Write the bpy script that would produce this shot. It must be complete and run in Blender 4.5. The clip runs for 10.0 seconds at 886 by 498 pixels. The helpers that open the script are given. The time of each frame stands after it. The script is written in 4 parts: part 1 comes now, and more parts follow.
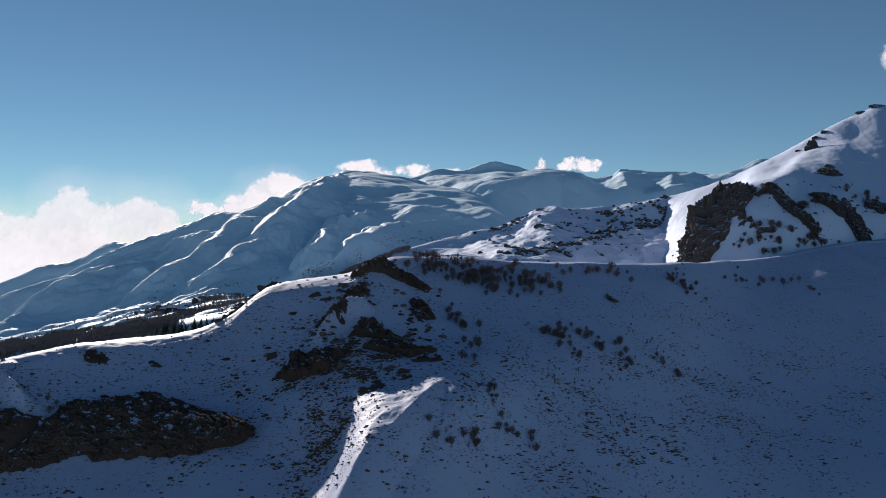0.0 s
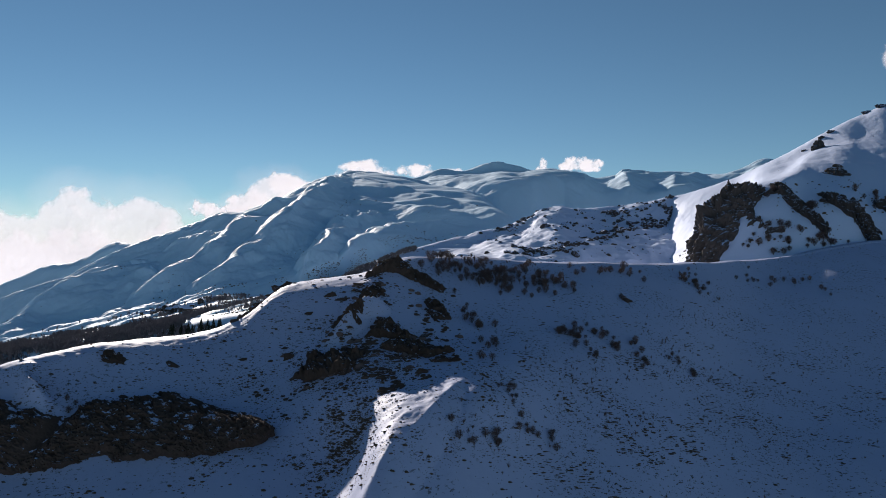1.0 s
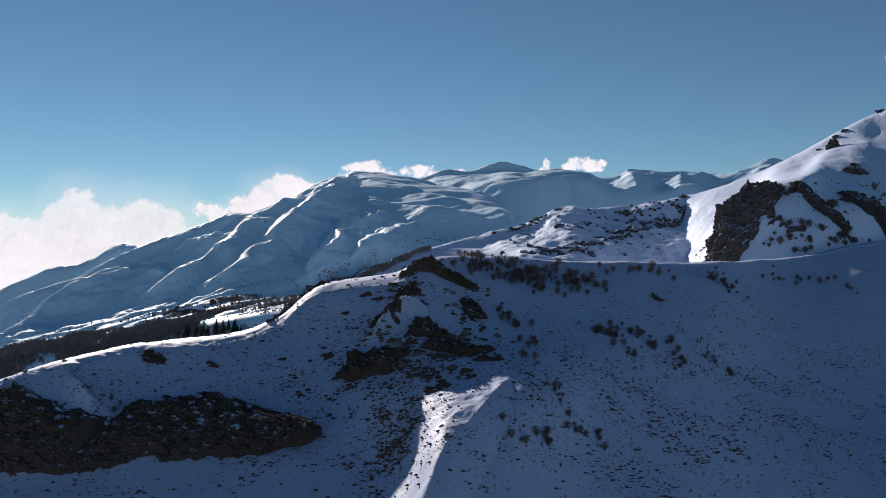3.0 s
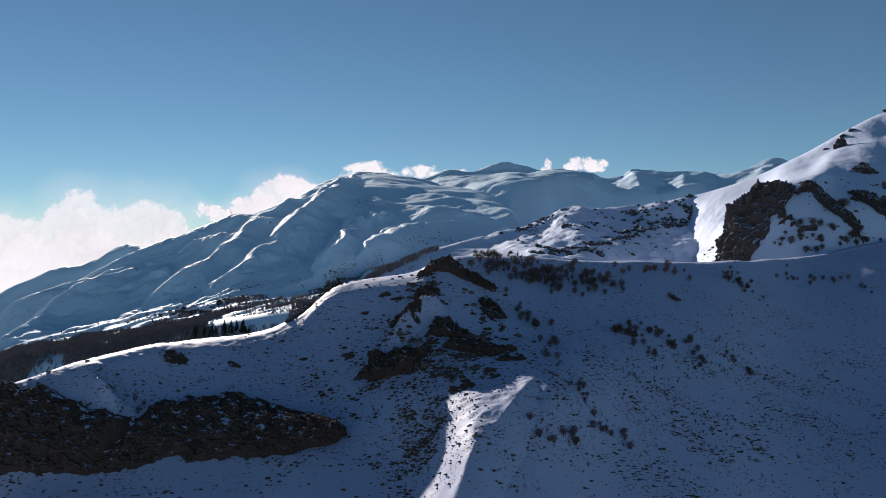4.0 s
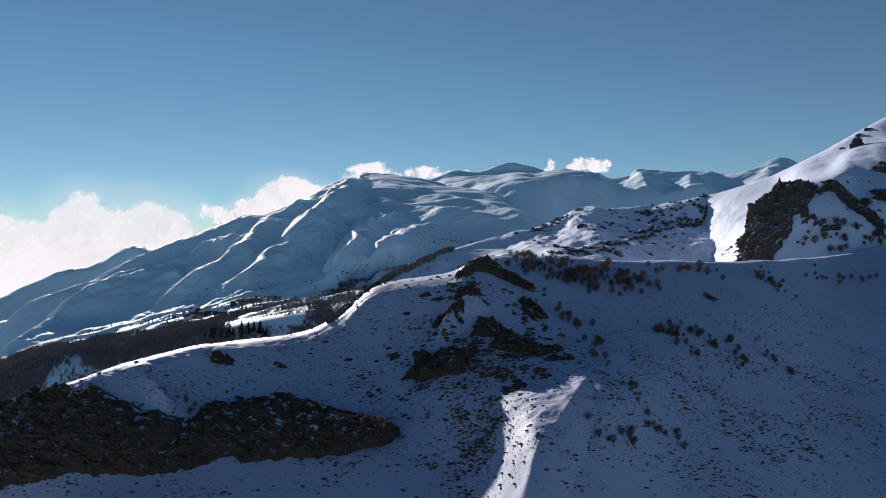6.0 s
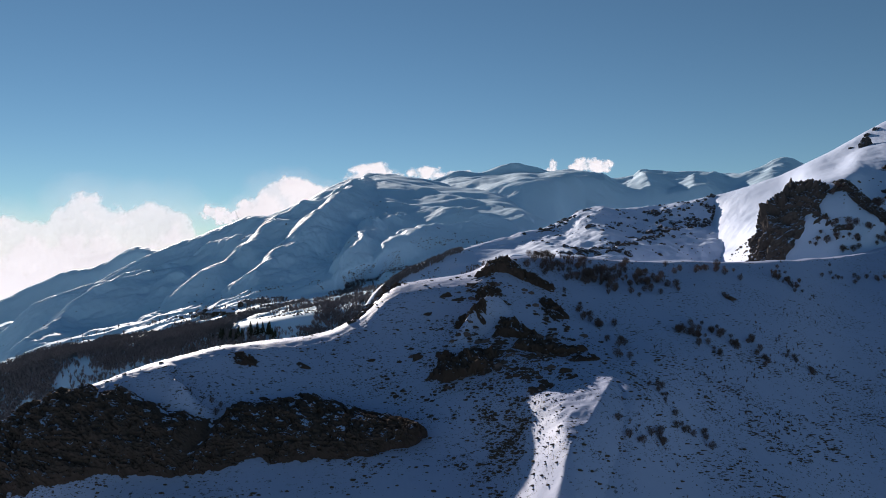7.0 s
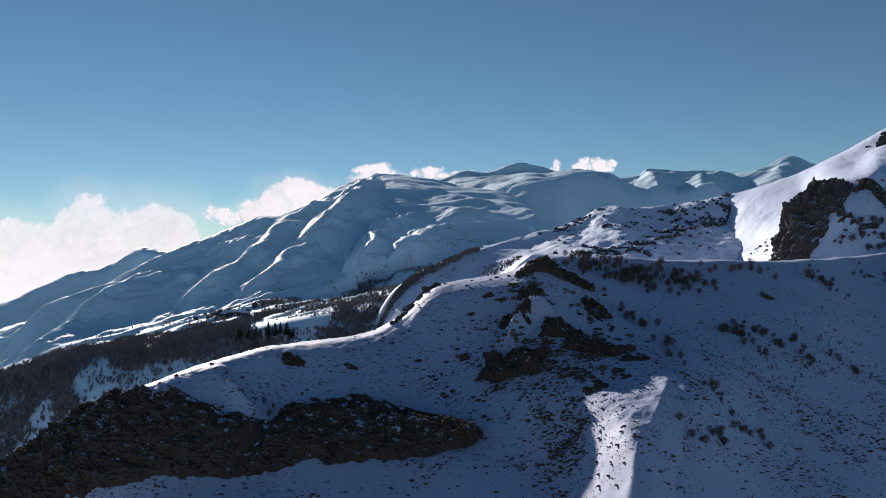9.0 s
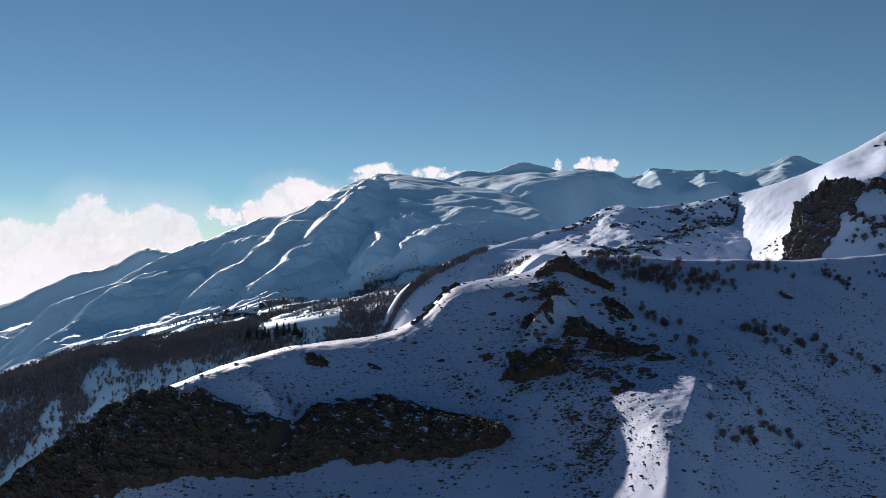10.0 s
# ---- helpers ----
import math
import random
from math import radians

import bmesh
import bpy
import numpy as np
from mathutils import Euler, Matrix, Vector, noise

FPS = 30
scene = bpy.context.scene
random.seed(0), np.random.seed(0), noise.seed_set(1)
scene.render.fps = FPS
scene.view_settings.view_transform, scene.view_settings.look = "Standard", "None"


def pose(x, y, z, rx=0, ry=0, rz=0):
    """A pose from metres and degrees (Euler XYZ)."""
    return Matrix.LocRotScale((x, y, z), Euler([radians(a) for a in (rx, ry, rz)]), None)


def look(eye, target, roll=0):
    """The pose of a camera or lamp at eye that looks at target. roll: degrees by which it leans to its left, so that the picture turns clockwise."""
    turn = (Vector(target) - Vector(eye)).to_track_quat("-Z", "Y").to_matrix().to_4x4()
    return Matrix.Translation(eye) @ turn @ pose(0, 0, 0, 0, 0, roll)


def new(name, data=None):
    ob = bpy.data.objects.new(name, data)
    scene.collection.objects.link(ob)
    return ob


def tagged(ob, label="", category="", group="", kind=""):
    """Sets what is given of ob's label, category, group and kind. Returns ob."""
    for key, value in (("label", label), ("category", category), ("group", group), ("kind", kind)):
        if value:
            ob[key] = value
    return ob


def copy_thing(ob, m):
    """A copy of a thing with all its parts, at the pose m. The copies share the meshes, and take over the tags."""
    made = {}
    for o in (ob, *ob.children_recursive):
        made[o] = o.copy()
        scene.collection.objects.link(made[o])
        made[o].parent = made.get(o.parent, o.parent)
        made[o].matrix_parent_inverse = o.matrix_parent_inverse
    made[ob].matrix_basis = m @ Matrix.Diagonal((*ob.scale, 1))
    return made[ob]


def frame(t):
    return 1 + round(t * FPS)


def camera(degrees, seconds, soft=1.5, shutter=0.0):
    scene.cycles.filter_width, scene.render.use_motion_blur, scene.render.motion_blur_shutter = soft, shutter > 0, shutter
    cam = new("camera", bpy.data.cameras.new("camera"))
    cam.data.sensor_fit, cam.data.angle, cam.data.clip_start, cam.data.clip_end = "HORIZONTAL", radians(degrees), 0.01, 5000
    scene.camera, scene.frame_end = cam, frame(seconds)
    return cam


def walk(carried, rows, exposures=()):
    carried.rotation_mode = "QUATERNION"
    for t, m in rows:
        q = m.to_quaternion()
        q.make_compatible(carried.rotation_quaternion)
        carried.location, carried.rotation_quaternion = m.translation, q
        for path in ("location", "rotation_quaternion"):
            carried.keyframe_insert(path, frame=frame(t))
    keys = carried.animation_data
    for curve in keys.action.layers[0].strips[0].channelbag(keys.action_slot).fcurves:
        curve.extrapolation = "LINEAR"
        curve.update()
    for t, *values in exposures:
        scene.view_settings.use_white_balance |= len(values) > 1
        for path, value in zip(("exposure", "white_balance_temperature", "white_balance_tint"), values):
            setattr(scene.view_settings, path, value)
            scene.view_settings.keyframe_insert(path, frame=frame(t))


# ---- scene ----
cam = camera(62.2, 10.0, 0.9)
ROWS = [
    (0, 0.000, 0.000, 100.000, 0.000, 90.000, 0.000),
    (0.5, -2.352, 0.074, 99.977, 0.032, 90.007, 0.016),
    (1, -4.731, 0.179, 99.935, 0.063, 90.015, 0.035),
    (1.5, -7.436, 0.293, 99.852, 0.089, 90.026, 0.061),
    (2, -10.031, 0.424, 99.754, 0.117, 90.037, 0.095),
    (2.5, -12.929, 0.513, 99.639, 0.145, 90.047, 0.138),
    (4, -21.677, 0.674, 99.361, 0.232, 90.092, 0.286),
    (4.5, -24.819, 0.687, 99.294, 0.259, 90.104, 0.331),
    (5, -27.812, 0.702, 99.255, 0.281, 90.119, 0.372),
    (5.5, -31.103, 0.712, 99.218, 0.306, 90.136, 0.412),
    (7, -40.569, 1.023, 99.293, 0.425, 90.192, 0.542),
    (7.5, -43.989, 1.138, 99.271, 0.464, 90.202, 0.583),
    (8, -47.121, 1.250, 99.302, 0.493, 90.208, 0.625),
    (8.5, -50.452, 1.377, 99.374, 0.524, 90.208, 0.667),
    (9, -53.562, 1.494, 99.382, 0.550, 90.199, 0.712),
    (9.5, -56.921, 1.633, 99.362, 0.575, 90.190, 0.755),
    (10, -60.000, 1.810, 99.428, 0.598, 90.196, 0.796),
]
walk(cam, [(t, pose(x, y, z, tilt, lean, turn)) for t, x, y, z, turn, tilt, lean in ROWS], ((0, 1.15, 5900, -5), (10, 1.15, 5900, -5)))

# ---- world, sun ----
SUN_RISE, SUN_LEFT = 19.2, 25.0      # degrees above the level, degrees left of straight ahead
world = bpy.data.worlds.new("sky")
scene.world = world
world.use_nodes = True
wn = world.node_tree.nodes
sky = wn.new("ShaderNodeTexSky")
sky.sky_type = "NISHITA"
sky.sun_disc = False
sky.sun_elevation = radians(SUN_RISE)
sky.sun_rotation = radians(-SUN_LEFT)
sky.altitude = 3000
sky.air_density, sky.dust_density, sky.ozone_density = 1.0, 0.0, 1.8
wn["Background"].inputs["Strength"].default_value = 0.029
world.node_tree.links.new(sky.outputs[0], wn["Background"].inputs["Color"])

sun = new("sun", bpy.data.lights.new("sun", "SUN"))
sun.data.energy, sun.data.angle, sun.data.color = 2.95, radians(0.6), (1.0, 0.78, 0.70)
a, e = radians(SUN_LEFT), radians(SUN_RISE)
sun.matrix_world = look((-math.sin(a) * math.cos(e) * 900, math.cos(a) * math.cos(e) * 900, math.sin(e) * 900), (0, 0, 0))

# ---- tools ----
def lattice(ix, iy, seed):
    h = (ix * 374761393 + iy * 668265263 + seed * 974634577) & 0x7FFFFFFF
    h = ((h ^ (h >> 13)) * 1274126177) & 0x7FFFFFFF
    return ((h ^ (h >> 16)) & 0xFFFF) / 65535.0 * math.tau


def swell(x, y, seed=0):
    """Smooth gradient noise, about -1 to 1."""
    ix, iy = np.floor(x).astype(np.int64), np.floor(y).astype(np.int64)
    fx, fy = x - ix, y - iy
    sx, sy = fx * fx * fx * (fx * (fx * 6 - 15) + 10), fy * fy * fy * (fy * (fy * 6 - 15) + 10)
    def corner(dx, dy):
        g = lattice(ix + dx, iy + dy, seed)
        return np.cos(g) * (fx - dx) + np.sin(g) * (fy - dy)
    low = corner(0, 0) * (1 - sx) + corner(1, 0) * sx
    high = corner(0, 1) * (1 - sx) + corner(1, 1) * sx
    return (low * (1 - sy) + high * sy) * 1.5


def fbm(x, y, size, octaves=4, seed=0, gain=0.5):
    total, amp, f = 0, 1.0, 1.0 / size
    for k in range(octaves):
        total = total + amp * swell(x * f + 17.3 * k, y * f - 9.1 * k, seed + k)
        amp, f = amp * gain, f * 2.03
    return total


def crags(x, y, size, octaves=4, seed=0):
    """Sharp-edged relief, 0 to about 1."""
    total, amp, f = 0, 0.5, 1.0 / size
    for k in range(octaves):
        total = total + amp * (1 - np.abs(swell(x * f + 5.7 * k, y * f + 3.3 * k, seed + k)) * 1.4)
        amp, f = amp * 0.5, f * 2.1
    return total


def soft(v, lo, hi):
    t = np.clip((v - lo) / (hi - lo), 0, 1)
    return t * t * (3 - 2 * t)


def bend(values, at):
    """Curves through values (n, ...) at 0, 1, 2 ..., with no overshoot, read at the places `at`."""
    v = np.asarray(values, float)
    d = np.diff(v, axis=0)
    m = np.zeros_like(v)
    a, b = d[:-1], d[1:]
    with np.errstate(divide="ignore", invalid="ignore"):
        h = np.where(a * b > 0, 2 * a * b / (a + b), 0)
    m[1:-1], m[0], m[-1] = h, d[0], d[-1]
    i = np.clip(at.astype(int), 0, len(v) - 2)
    t = (at - i).reshape((-1,) + (1,) * (v.ndim - 1))
    return ((2 * t**3 - 3 * t**2 + 1) * v[i] + (t**3 - 2 * t**2 + t) * m[i]
            + (3 * t**2 - 2 * t**3) * v[i + 1] + (t**3 - t**2) * m[i + 1])


def steps(counts):
    return np.concatenate([i + np.arange(c) / c for i, c in enumerate(counts)] + [[len(counts)]])


def drape(rails, counts, columns):
    """A surface hung over rails that run from left to right, from the back to the front: points (rows, columns, 3)."""
    rows = np.array(rails, float)
    across = np.linspace(0, rows.shape[1] - 1, columns)
    along = np.stack([bend(r, across) for r in rows])
    return bend(along, steps(counts))


def spur(p, line, height, width, power=1.5, widen=False, lee=0.0, bench=False):
    """Raises p along a line in the plan, (x, y, share of the height) each; widen: the width follows the share too;
    lee: how much wider the flank is to the left of the line's run; bench: the other flank is convex."""
    x, y = p[..., 0], p[..., 1]
    best = np.zeros_like(x)
    for (x0, y0, h0), (x1, y1, h1) in zip(line, line[1:]):
        dx, dy = x1 - x0, y1 - y0
        t = np.clip(((x - x0) * dx + (y - y0) * dy) / (dx * dx + dy * dy), 0, 1)
        d = np.hypot(x - x0 - t * dx, y - y0 - t * dy)
        share = h0 + t * (h1 - h0)
        if lee:
            side = (dx * (y - y0) - dy * (x - x0)) / (math.hypot(dx, dy) * np.maximum(d, 0.01))
            d = d / (1 + lee * soft(side, -0.6, 0.8))
        out = np.clip(d / (width * (share + 0.02) if widen else width), 0, 1)
        fall = (1 - out) ** power
        if bench:
            blend = soft(side, 0.15, -0.15)
            fall = fall * (1 - blend) + (1 - out ** 1.8) * blend
        best = np.maximum(best, share * fall)
    p[..., 2] += height * best


def skirted(p, reach, floor=-400.0):
    """The land with its four edges carried down to the valley floor."""
    def down(edge, near):
        q = edge + (edge - near) / np.maximum(np.linalg.norm((edge - near)[..., :2], axis=-1, keepdims=True), 1e-6) * reach
        q[..., 2] = floor
        return q
    p = np.concatenate([down(p[0], p[3])[None], p, down(p[-1], p[-4])[None]])
    return np.concatenate([down(p[:, 0], p[:, 3])[:, None], p, down(p[:, -1], p[:, -4])[:, None]], 1)


def sheet(name, p, material, label, category, kind="structure", smooth=True):
    rows, columns = p.shape[:2]
    i = np.arange(rows * columns).reshape(rows, columns)
    quads = np.stack([i[:-1, :-1], i[1:, :-1], i[1:, 1:], i[:-1, 1:]], -1).reshape(-1, 4)
    mesh = bpy.data.meshes.new(name)
    mesh.vertices.add(rows * columns)
    mesh.vertices.foreach_set("co", p.reshape(-1).astype(np.float32))
    mesh.loops.add(quads.size)
    mesh.loops.foreach_set("vertex_index", quads.reshape(-1).astype(np.int32))
    mesh.polygons.add(len(quads))
    mesh.polygons.foreach_set("loop_start", np.arange(0, quads.size, 4, dtype=np.int32))
    mesh.update()
    mesh.validate()
    if smooth:
        mesh.shade_smooth()
    mesh.materials.append(material)
    return tagged(new(name, mesh), label, category, kind=kind)


def material(name):
    m = bpy.data.materials.new(name)
    m.use_nodes = True
    n = m.node_tree.nodes
    return m, n, m.node_tree.links.new, n["Principled BSDF"]


def mixed(nodes, link, factor, a, b):
    m = nodes.new("ShaderNodeMix")
    m.data_type = "RGBA"
    for value, socket in ((factor, m.inputs[0]), (a, m.inputs[6]), (b, m.inputs[7])):
        if hasattr(value, "is_output"):
            link(value, socket)
        else:
            socket.default_value = value
    return m.outputs[2]


def clouding(nodes, link, size, detail=6.0, rough=0.55, squash=(1, 1, 1), shift=0.0):
    """A noise of about `size` metres, 0 to 1."""
    co, mp, n = nodes.new("ShaderNodeNewGeometry"), nodes.new("ShaderNodeMapping"), nodes.new("ShaderNodeTexNoise")
    mp.inputs["Scale"].default_value = [s / size for s in squash]
    mp.inputs["Location"].default_value = (shift, shift * 0.7, shift * 1.3)
    n.inputs["Scale"].default_value, n.inputs["Detail"].default_value, n.inputs["Roughness"].default_value = 1.0, detail, rough
    link(co.outputs["Position"], mp.inputs[0])
    link(mp.outputs[0], n.inputs["Vector"])
    return n.outputs["Fac"]


def ramp(nodes, link, source, lo, hi):
    r = nodes.new("ShaderNodeMapRange")
    r.interpolation_type = "SMOOTHSTEP"
    r.inputs["From Min"].default_value, r.inputs["From Max"].default_value = lo, hi
    link(source, r.inputs["Value"])
    return r.outputs[0]


def product(nodes, link, a, b, how="MULTIPLY"):
    m = nodes.new("ShaderNodeMath")
    m.operation = how
    for value, socket in ((a, m.inputs[0]), (b, m.inputs[1])):
        if hasattr(value, "is_output"):
            link(value, socket)
        else:
            socket.default_value = value
    return m.outputs[0]


def relief(nodes, link, shader, source, strength, distance):
    b = nodes.new("ShaderNodeBump")
    b.inputs["Strength"].default_value, b.inputs["Distance"].default_value = strength, distance
    link(source, b.inputs["Height"])
    link(b.outputs[0], shader.inputs["Normal"])


# ---- materials ----
def snow_material(name, grain, bare, tone=(0.80, 0.82, 0.86, 1), earth=(0.055, 0.045, 0.036, 1), cover=None):
    """Snow; bare: how much earth and scrub shows through, grain: metres of its patches."""
    m, n, link, bsdf = material(name)
    base = mixed(n, link, clouding(n, link, grain * 30, 4), tone, [c * 0.86 for c in tone[:3]] + [1])
    if bare:
        patch = ramp(n, link, clouding(n, link, grain, 5, 0.65, (1, 1, 2.5)), 0.70 - bare, 0.76 - bare)
        area = ramp(n, link, clouding(n, link, grain * 14, 3, 0.6), 0.40, 0.62)
        base = mixed(n, link, product(n, link, patch, area), base, earth)
    link(base, bsdf.inputs["Base Color"])
    bsdf.inputs["Roughness"].default_value = 0.65
    bsdf.inputs["Specular IOR Level"].default_value = 0.25
    relief(n, link, bsdf, clouding(n, link, grain * 1.5, 8, 0.6), 0.35, grain * 0.2)
    return m


# The blue of the shade is mixed into all three snow tones.
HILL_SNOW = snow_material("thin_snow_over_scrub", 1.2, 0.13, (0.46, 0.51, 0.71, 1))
# Paler and bluer than the hillside snow, standing in for distance haze.
HAZED_SNOW = snow_material("hazed_wind_snow", 6.0, 0.0, (0.67, 0.85, 1.0, 1))
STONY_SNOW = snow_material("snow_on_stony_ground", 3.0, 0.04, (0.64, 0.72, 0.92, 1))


def rock_material(name, dark, pale, snowy=0.0):
    m, n, link, bsdf = material(name)
    base = mixed(n, link, clouding(n, link, 3.0, 8, 0.65), dark, pale)
    if snowy:
        geo, up = n.new("ShaderNodeNewGeometry"), n.new("ShaderNodeSeparateXYZ")
        link(geo.outputs["Normal"], up.inputs[0])
        lodged = product(n, link, ramp(n, link, up.outputs[2], 0.45, 0.75), ramp(n, link, clouding(n, link, 2.2, 6, 0.6), 0.56 - snowy, 0.62 - snowy))
        base = mixed(n, link, lodged, base, (0.48, 0.56, 0.76, 1))
    link(base, bsdf.inputs["Base Color"])
    bsdf.inputs["Roughness"].default_value = 0.95
    bsdf.inputs["Specular IOR Level"].default_value = 0.06
    relief(n, link, bsdf, clouding(n, link, 1.2, 8, 0.7), 0.8, 0.2)
    return m


def plain_material(name, a, b, size, roughness=0.9):
    m, n, link, bsdf = material(name)
    info = n.new("ShaderNodeNewGeometry")
    tone = mixed(n, link, info.outputs["Random Per Island"], a, b)
    link(mixed(n, link, clouding(n, link, size, 4), tone, [c * 0.6 for c in a[:3]] + [1]), bsdf.inputs["Base Color"])
    bsdf.inputs["Roughness"].default_value = roughness
    bsdf.inputs["Specular IOR Level"].default_value = 0.1
    return m


DARK_ROCK = rock_material("dark_volcanic_rock", (0.062, 0.045, 0.037, 1), (0.108, 0.079, 0.065, 1), 0.01)
GREY_ROCK = rock_material("grey_brown_rock", (0.050, 0.042, 0.039, 1), (0.105, 0.090, 0.082, 1), 0.10)
TWIG = plain_material("bare_twigs", (0.17, 0.125, 0.115, 1), (0.25, 0.19, 0.175, 1), 1.5)
WOODS = plain_material("grey_winter_woods", (0.23, 0.21, 0.22, 1), (0.32, 0.295, 0.30, 1), 6.0)
BARK = plain_material("grey_brown_bark", (0.09, 0.07, 0.055, 1), (0.12, 0.10, 0.08, 1), 0.6)
DRY_GRASS = plain_material("dry_grass_tufts", (0.11, 0.082, 0.062, 1), (0.20, 0.15, 0.115, 1), 1.0)
NEEDLES = plain_material("dark_conifer_needles", (0.03, 0.04, 0.025, 1), (0.05, 0.06, 0.035, 1), 1.0)


def vapour_material():
    m, n, link, bsdf = material("cloud_vapour")
    out = n["Material Output"]
    n.remove(bsdf)
    thick, clear, through_, front, both, veil = (n.new(k) for k in (
        "ShaderNodeAttribute", "ShaderNodeBsdfTransparent", "ShaderNodeBsdfTranslucent", "ShaderNodeBsdfDiffuse", "ShaderNodeMixShader", "ShaderNodeMixShader"))
    thick.attribute_name = "thickness"
    through_.inputs[0].default_value = (0.78, 0.76, 0.82, 1)
    front.inputs[0].default_value = (0.9, 0.9, 0.9, 1)
    both.inputs[0].default_value = 0.35
    link(through_.outputs[0], both.inputs[1])
    link(front.outputs[0], both.inputs[2])
    link(thick.outputs["Fac"], veil.inputs[0])
    link(clear.outputs[0], veil.inputs[1])
    link(both.outputs[0], veil.inputs[2])
    link(veil.outputs[0], out.inputs["Surface"])
    return m


VAPOUR = vapour_material()

# ---- the land ----
HILL_BACK = [(-327.9, 260, -150.4), (-223.0, 270, -35.8), (-205.2, 270, -15.1), (-194.4, 280, -8.7), (-182.4, 290, -1.5), (-163.4, 300, 6.4), (-139.2, 320, 12.3), (-107.0, 330, 19.6), (-88.4, 340, 32.7), (-67.4, 340, 48.2), (-36.0, 340, 58.5), (-20.2, 345, 68.4), (3.1, 370, 71.7), (34.7, 390, 70.0), (82.3, 400, 72.1), (136, 420, 74), (214, 480, 84), (307, 540, 99), (516, 640, 137)]
HILL_SHOULDER = [(-235.0, 180, 9.6), (-156.1, 178, 49.6), (-147.7, 183, 57.9), (-138.8, 187, 63.4), (-130.4, 193, 66.4), (-118.8, 202, 70.2), (-104.8, 222, 72.1), (-83.7, 234, 73.3), (-71.1, 244, 77.9), (-57.4, 256, 88.2), (-34.1, 266, 91.5), (-21.7, 268, 96.3), (-3.9, 285, 97.3), (20.1, 298, 95.7), (58.2, 312, 94.3), (103.0, 335, 93.4), (171.8, 395, 95.4), (240, 432, 104), (354, 450, 112)]
HILL_CREST = [(-221.1, 168, 15.6), (-151.8, 172, 51.0), (-143.7, 177, 59.0), (-135.8, 182, 64.1), (-127.7, 188, 66.9), (-116.6, 197, 70.6), (-102.0, 214, 72.4), (-81.8, 226, 73.5), (-69.7, 236, 77.9), (-56.5, 248, 87.8), (-33.8, 254, 90.8), (-22.0, 256, 94.8), (-4.5, 277, 96.9), (18.5, 288, 95.3), (55.4, 302, 94.0), (99.1, 325, 93.1), (164.2, 380, 94.7), (232, 420, 103), (345, 440, 112)]
HILL_LIP = [(-218.8, 166, 16.1), (-151.1, 171, 51.0), (-143.1, 176, 59.0), (-134.4, 179.6, 63.5), (-125.8, 184.4, 66.0), (-114.8, 193.0, 69.6), (-100.6, 210.0, 71.4), (-80.5, 220.4, 72.1), (-68.8, 231.1, 76.6), (-55.7, 240.5, 85.9), (-33.6, 244.4, 88.3), (-22.1, 254, 94.3), (-4.7, 275, 96.3), (18.1, 286, 94.7), (54.9, 300, 93.4), (98.3, 323, 92.4), (163.2, 378, 93.9), (231, 418, 102), (344, 438, 110)]
HILL_MID = [(-211.9, 160, 7.3), (-148.9, 168, 43.7), (-140.5, 172, 52.9), (-132.2, 176, 59.2), (-123.0, 179, 61.6), (-112.1, 187, 64.4), (-98.6, 204, 67.4), (-78.5, 212, 67.6), (-66.4, 217, 69.8), (-53.3, 219, 71.1), (-33.0, 217, 72.4), (-23.1, 213, 73.7), (-9.3, 222, 74.2), (8.3, 226, 73.7), (38.1, 240, 73.8), (74.3, 262, 73.2), (123.5, 300, 71.6), (170.3, 320, 71.9), (277.5, 360, 76.3)]
HILL_LOW = [(-202.7, 152, 0.3), (-145.4, 163, 35.4), (-136.6, 166, 43.0), (-128.7, 170, 49.5), (-120.4, 174, 53.6), (-108.1, 178, 57.2), (-93.8, 190, 59.1), (-74.7, 196, 59.2), (-63.2, 199, 59.4), (-50.8, 197, 60.1), (-32.4, 187, 62.3), (-23.9, 183, 63.7), (-13.1, 178, 64.2), (0.2, 176, 65.6), (27.0, 200, 61.2), (57.7, 220, 57.2), (95.5, 245, 54.2), (132.9, 260, 52.2), (217.8, 290, 51.9)]
HILL_FOOT = [(-188.9, 140, -13.4), (-139.6, 155, 21.9), (-131.4, 158, 32.4), (-124.6, 163, 42.8), (-117.2, 168, 47.4), (-105.4, 172, 48.8), (-88.3, 174, 48.7), (-69.8, 175, 48.4), (-58.5, 172, 49.2), (-47.6, 169, 50.0), (-32.0, 168, 50.2), (-24.4, 164, 51.4), (-15.4, 151, 55.1), (-3.3, 155, 53.9), (19.2, 172, 48.8), (43.5, 184, 45.1), (72.6, 200, 41.1), (101.7, 210, 38.8), (158.1, 220, 38.2)]
HILL_BOTTOM = [(-131.2, 90, -0.5), (-96.3, 95, 22.9), (-93.4, 100, 22.7), (-90.2, 105, 22.8), (-86.4, 110, 23.3), (-79.8, 115, 24.2), (-67.9, 115, 24.2), (-55.6, 115, 24.1), (-48.6, 115, 24.1), (-40.9, 110, 27.4), (-30.8, 110, 27.3), (-25.9, 105, 30.6), (-19.5, 105, 30.6), (-10.7, 110, 27.3), (3.2, 115, 23.9), (18.3, 120, 20.6), (37.0, 130, 14.0), (54.9, 135, 10.6), (89.9, 140, 7.2)]
HILL = [HILL_BACK, HILL_SHOULDER, HILL_CREST, HILL_LIP, HILL_MID, HILL_LOW, HILL_FOOT, HILL_BOTTOM]
PEAK_BACK = [(220, 900, 73), (258, 885, 100), (288, 880, 106), (308, 860, 126), (337, 850, 138), (370, 850, 158), (402, 850, 177), (438, 850, 196), (481, 850, 216), (533, 850, 228), (695, 850, 214)]
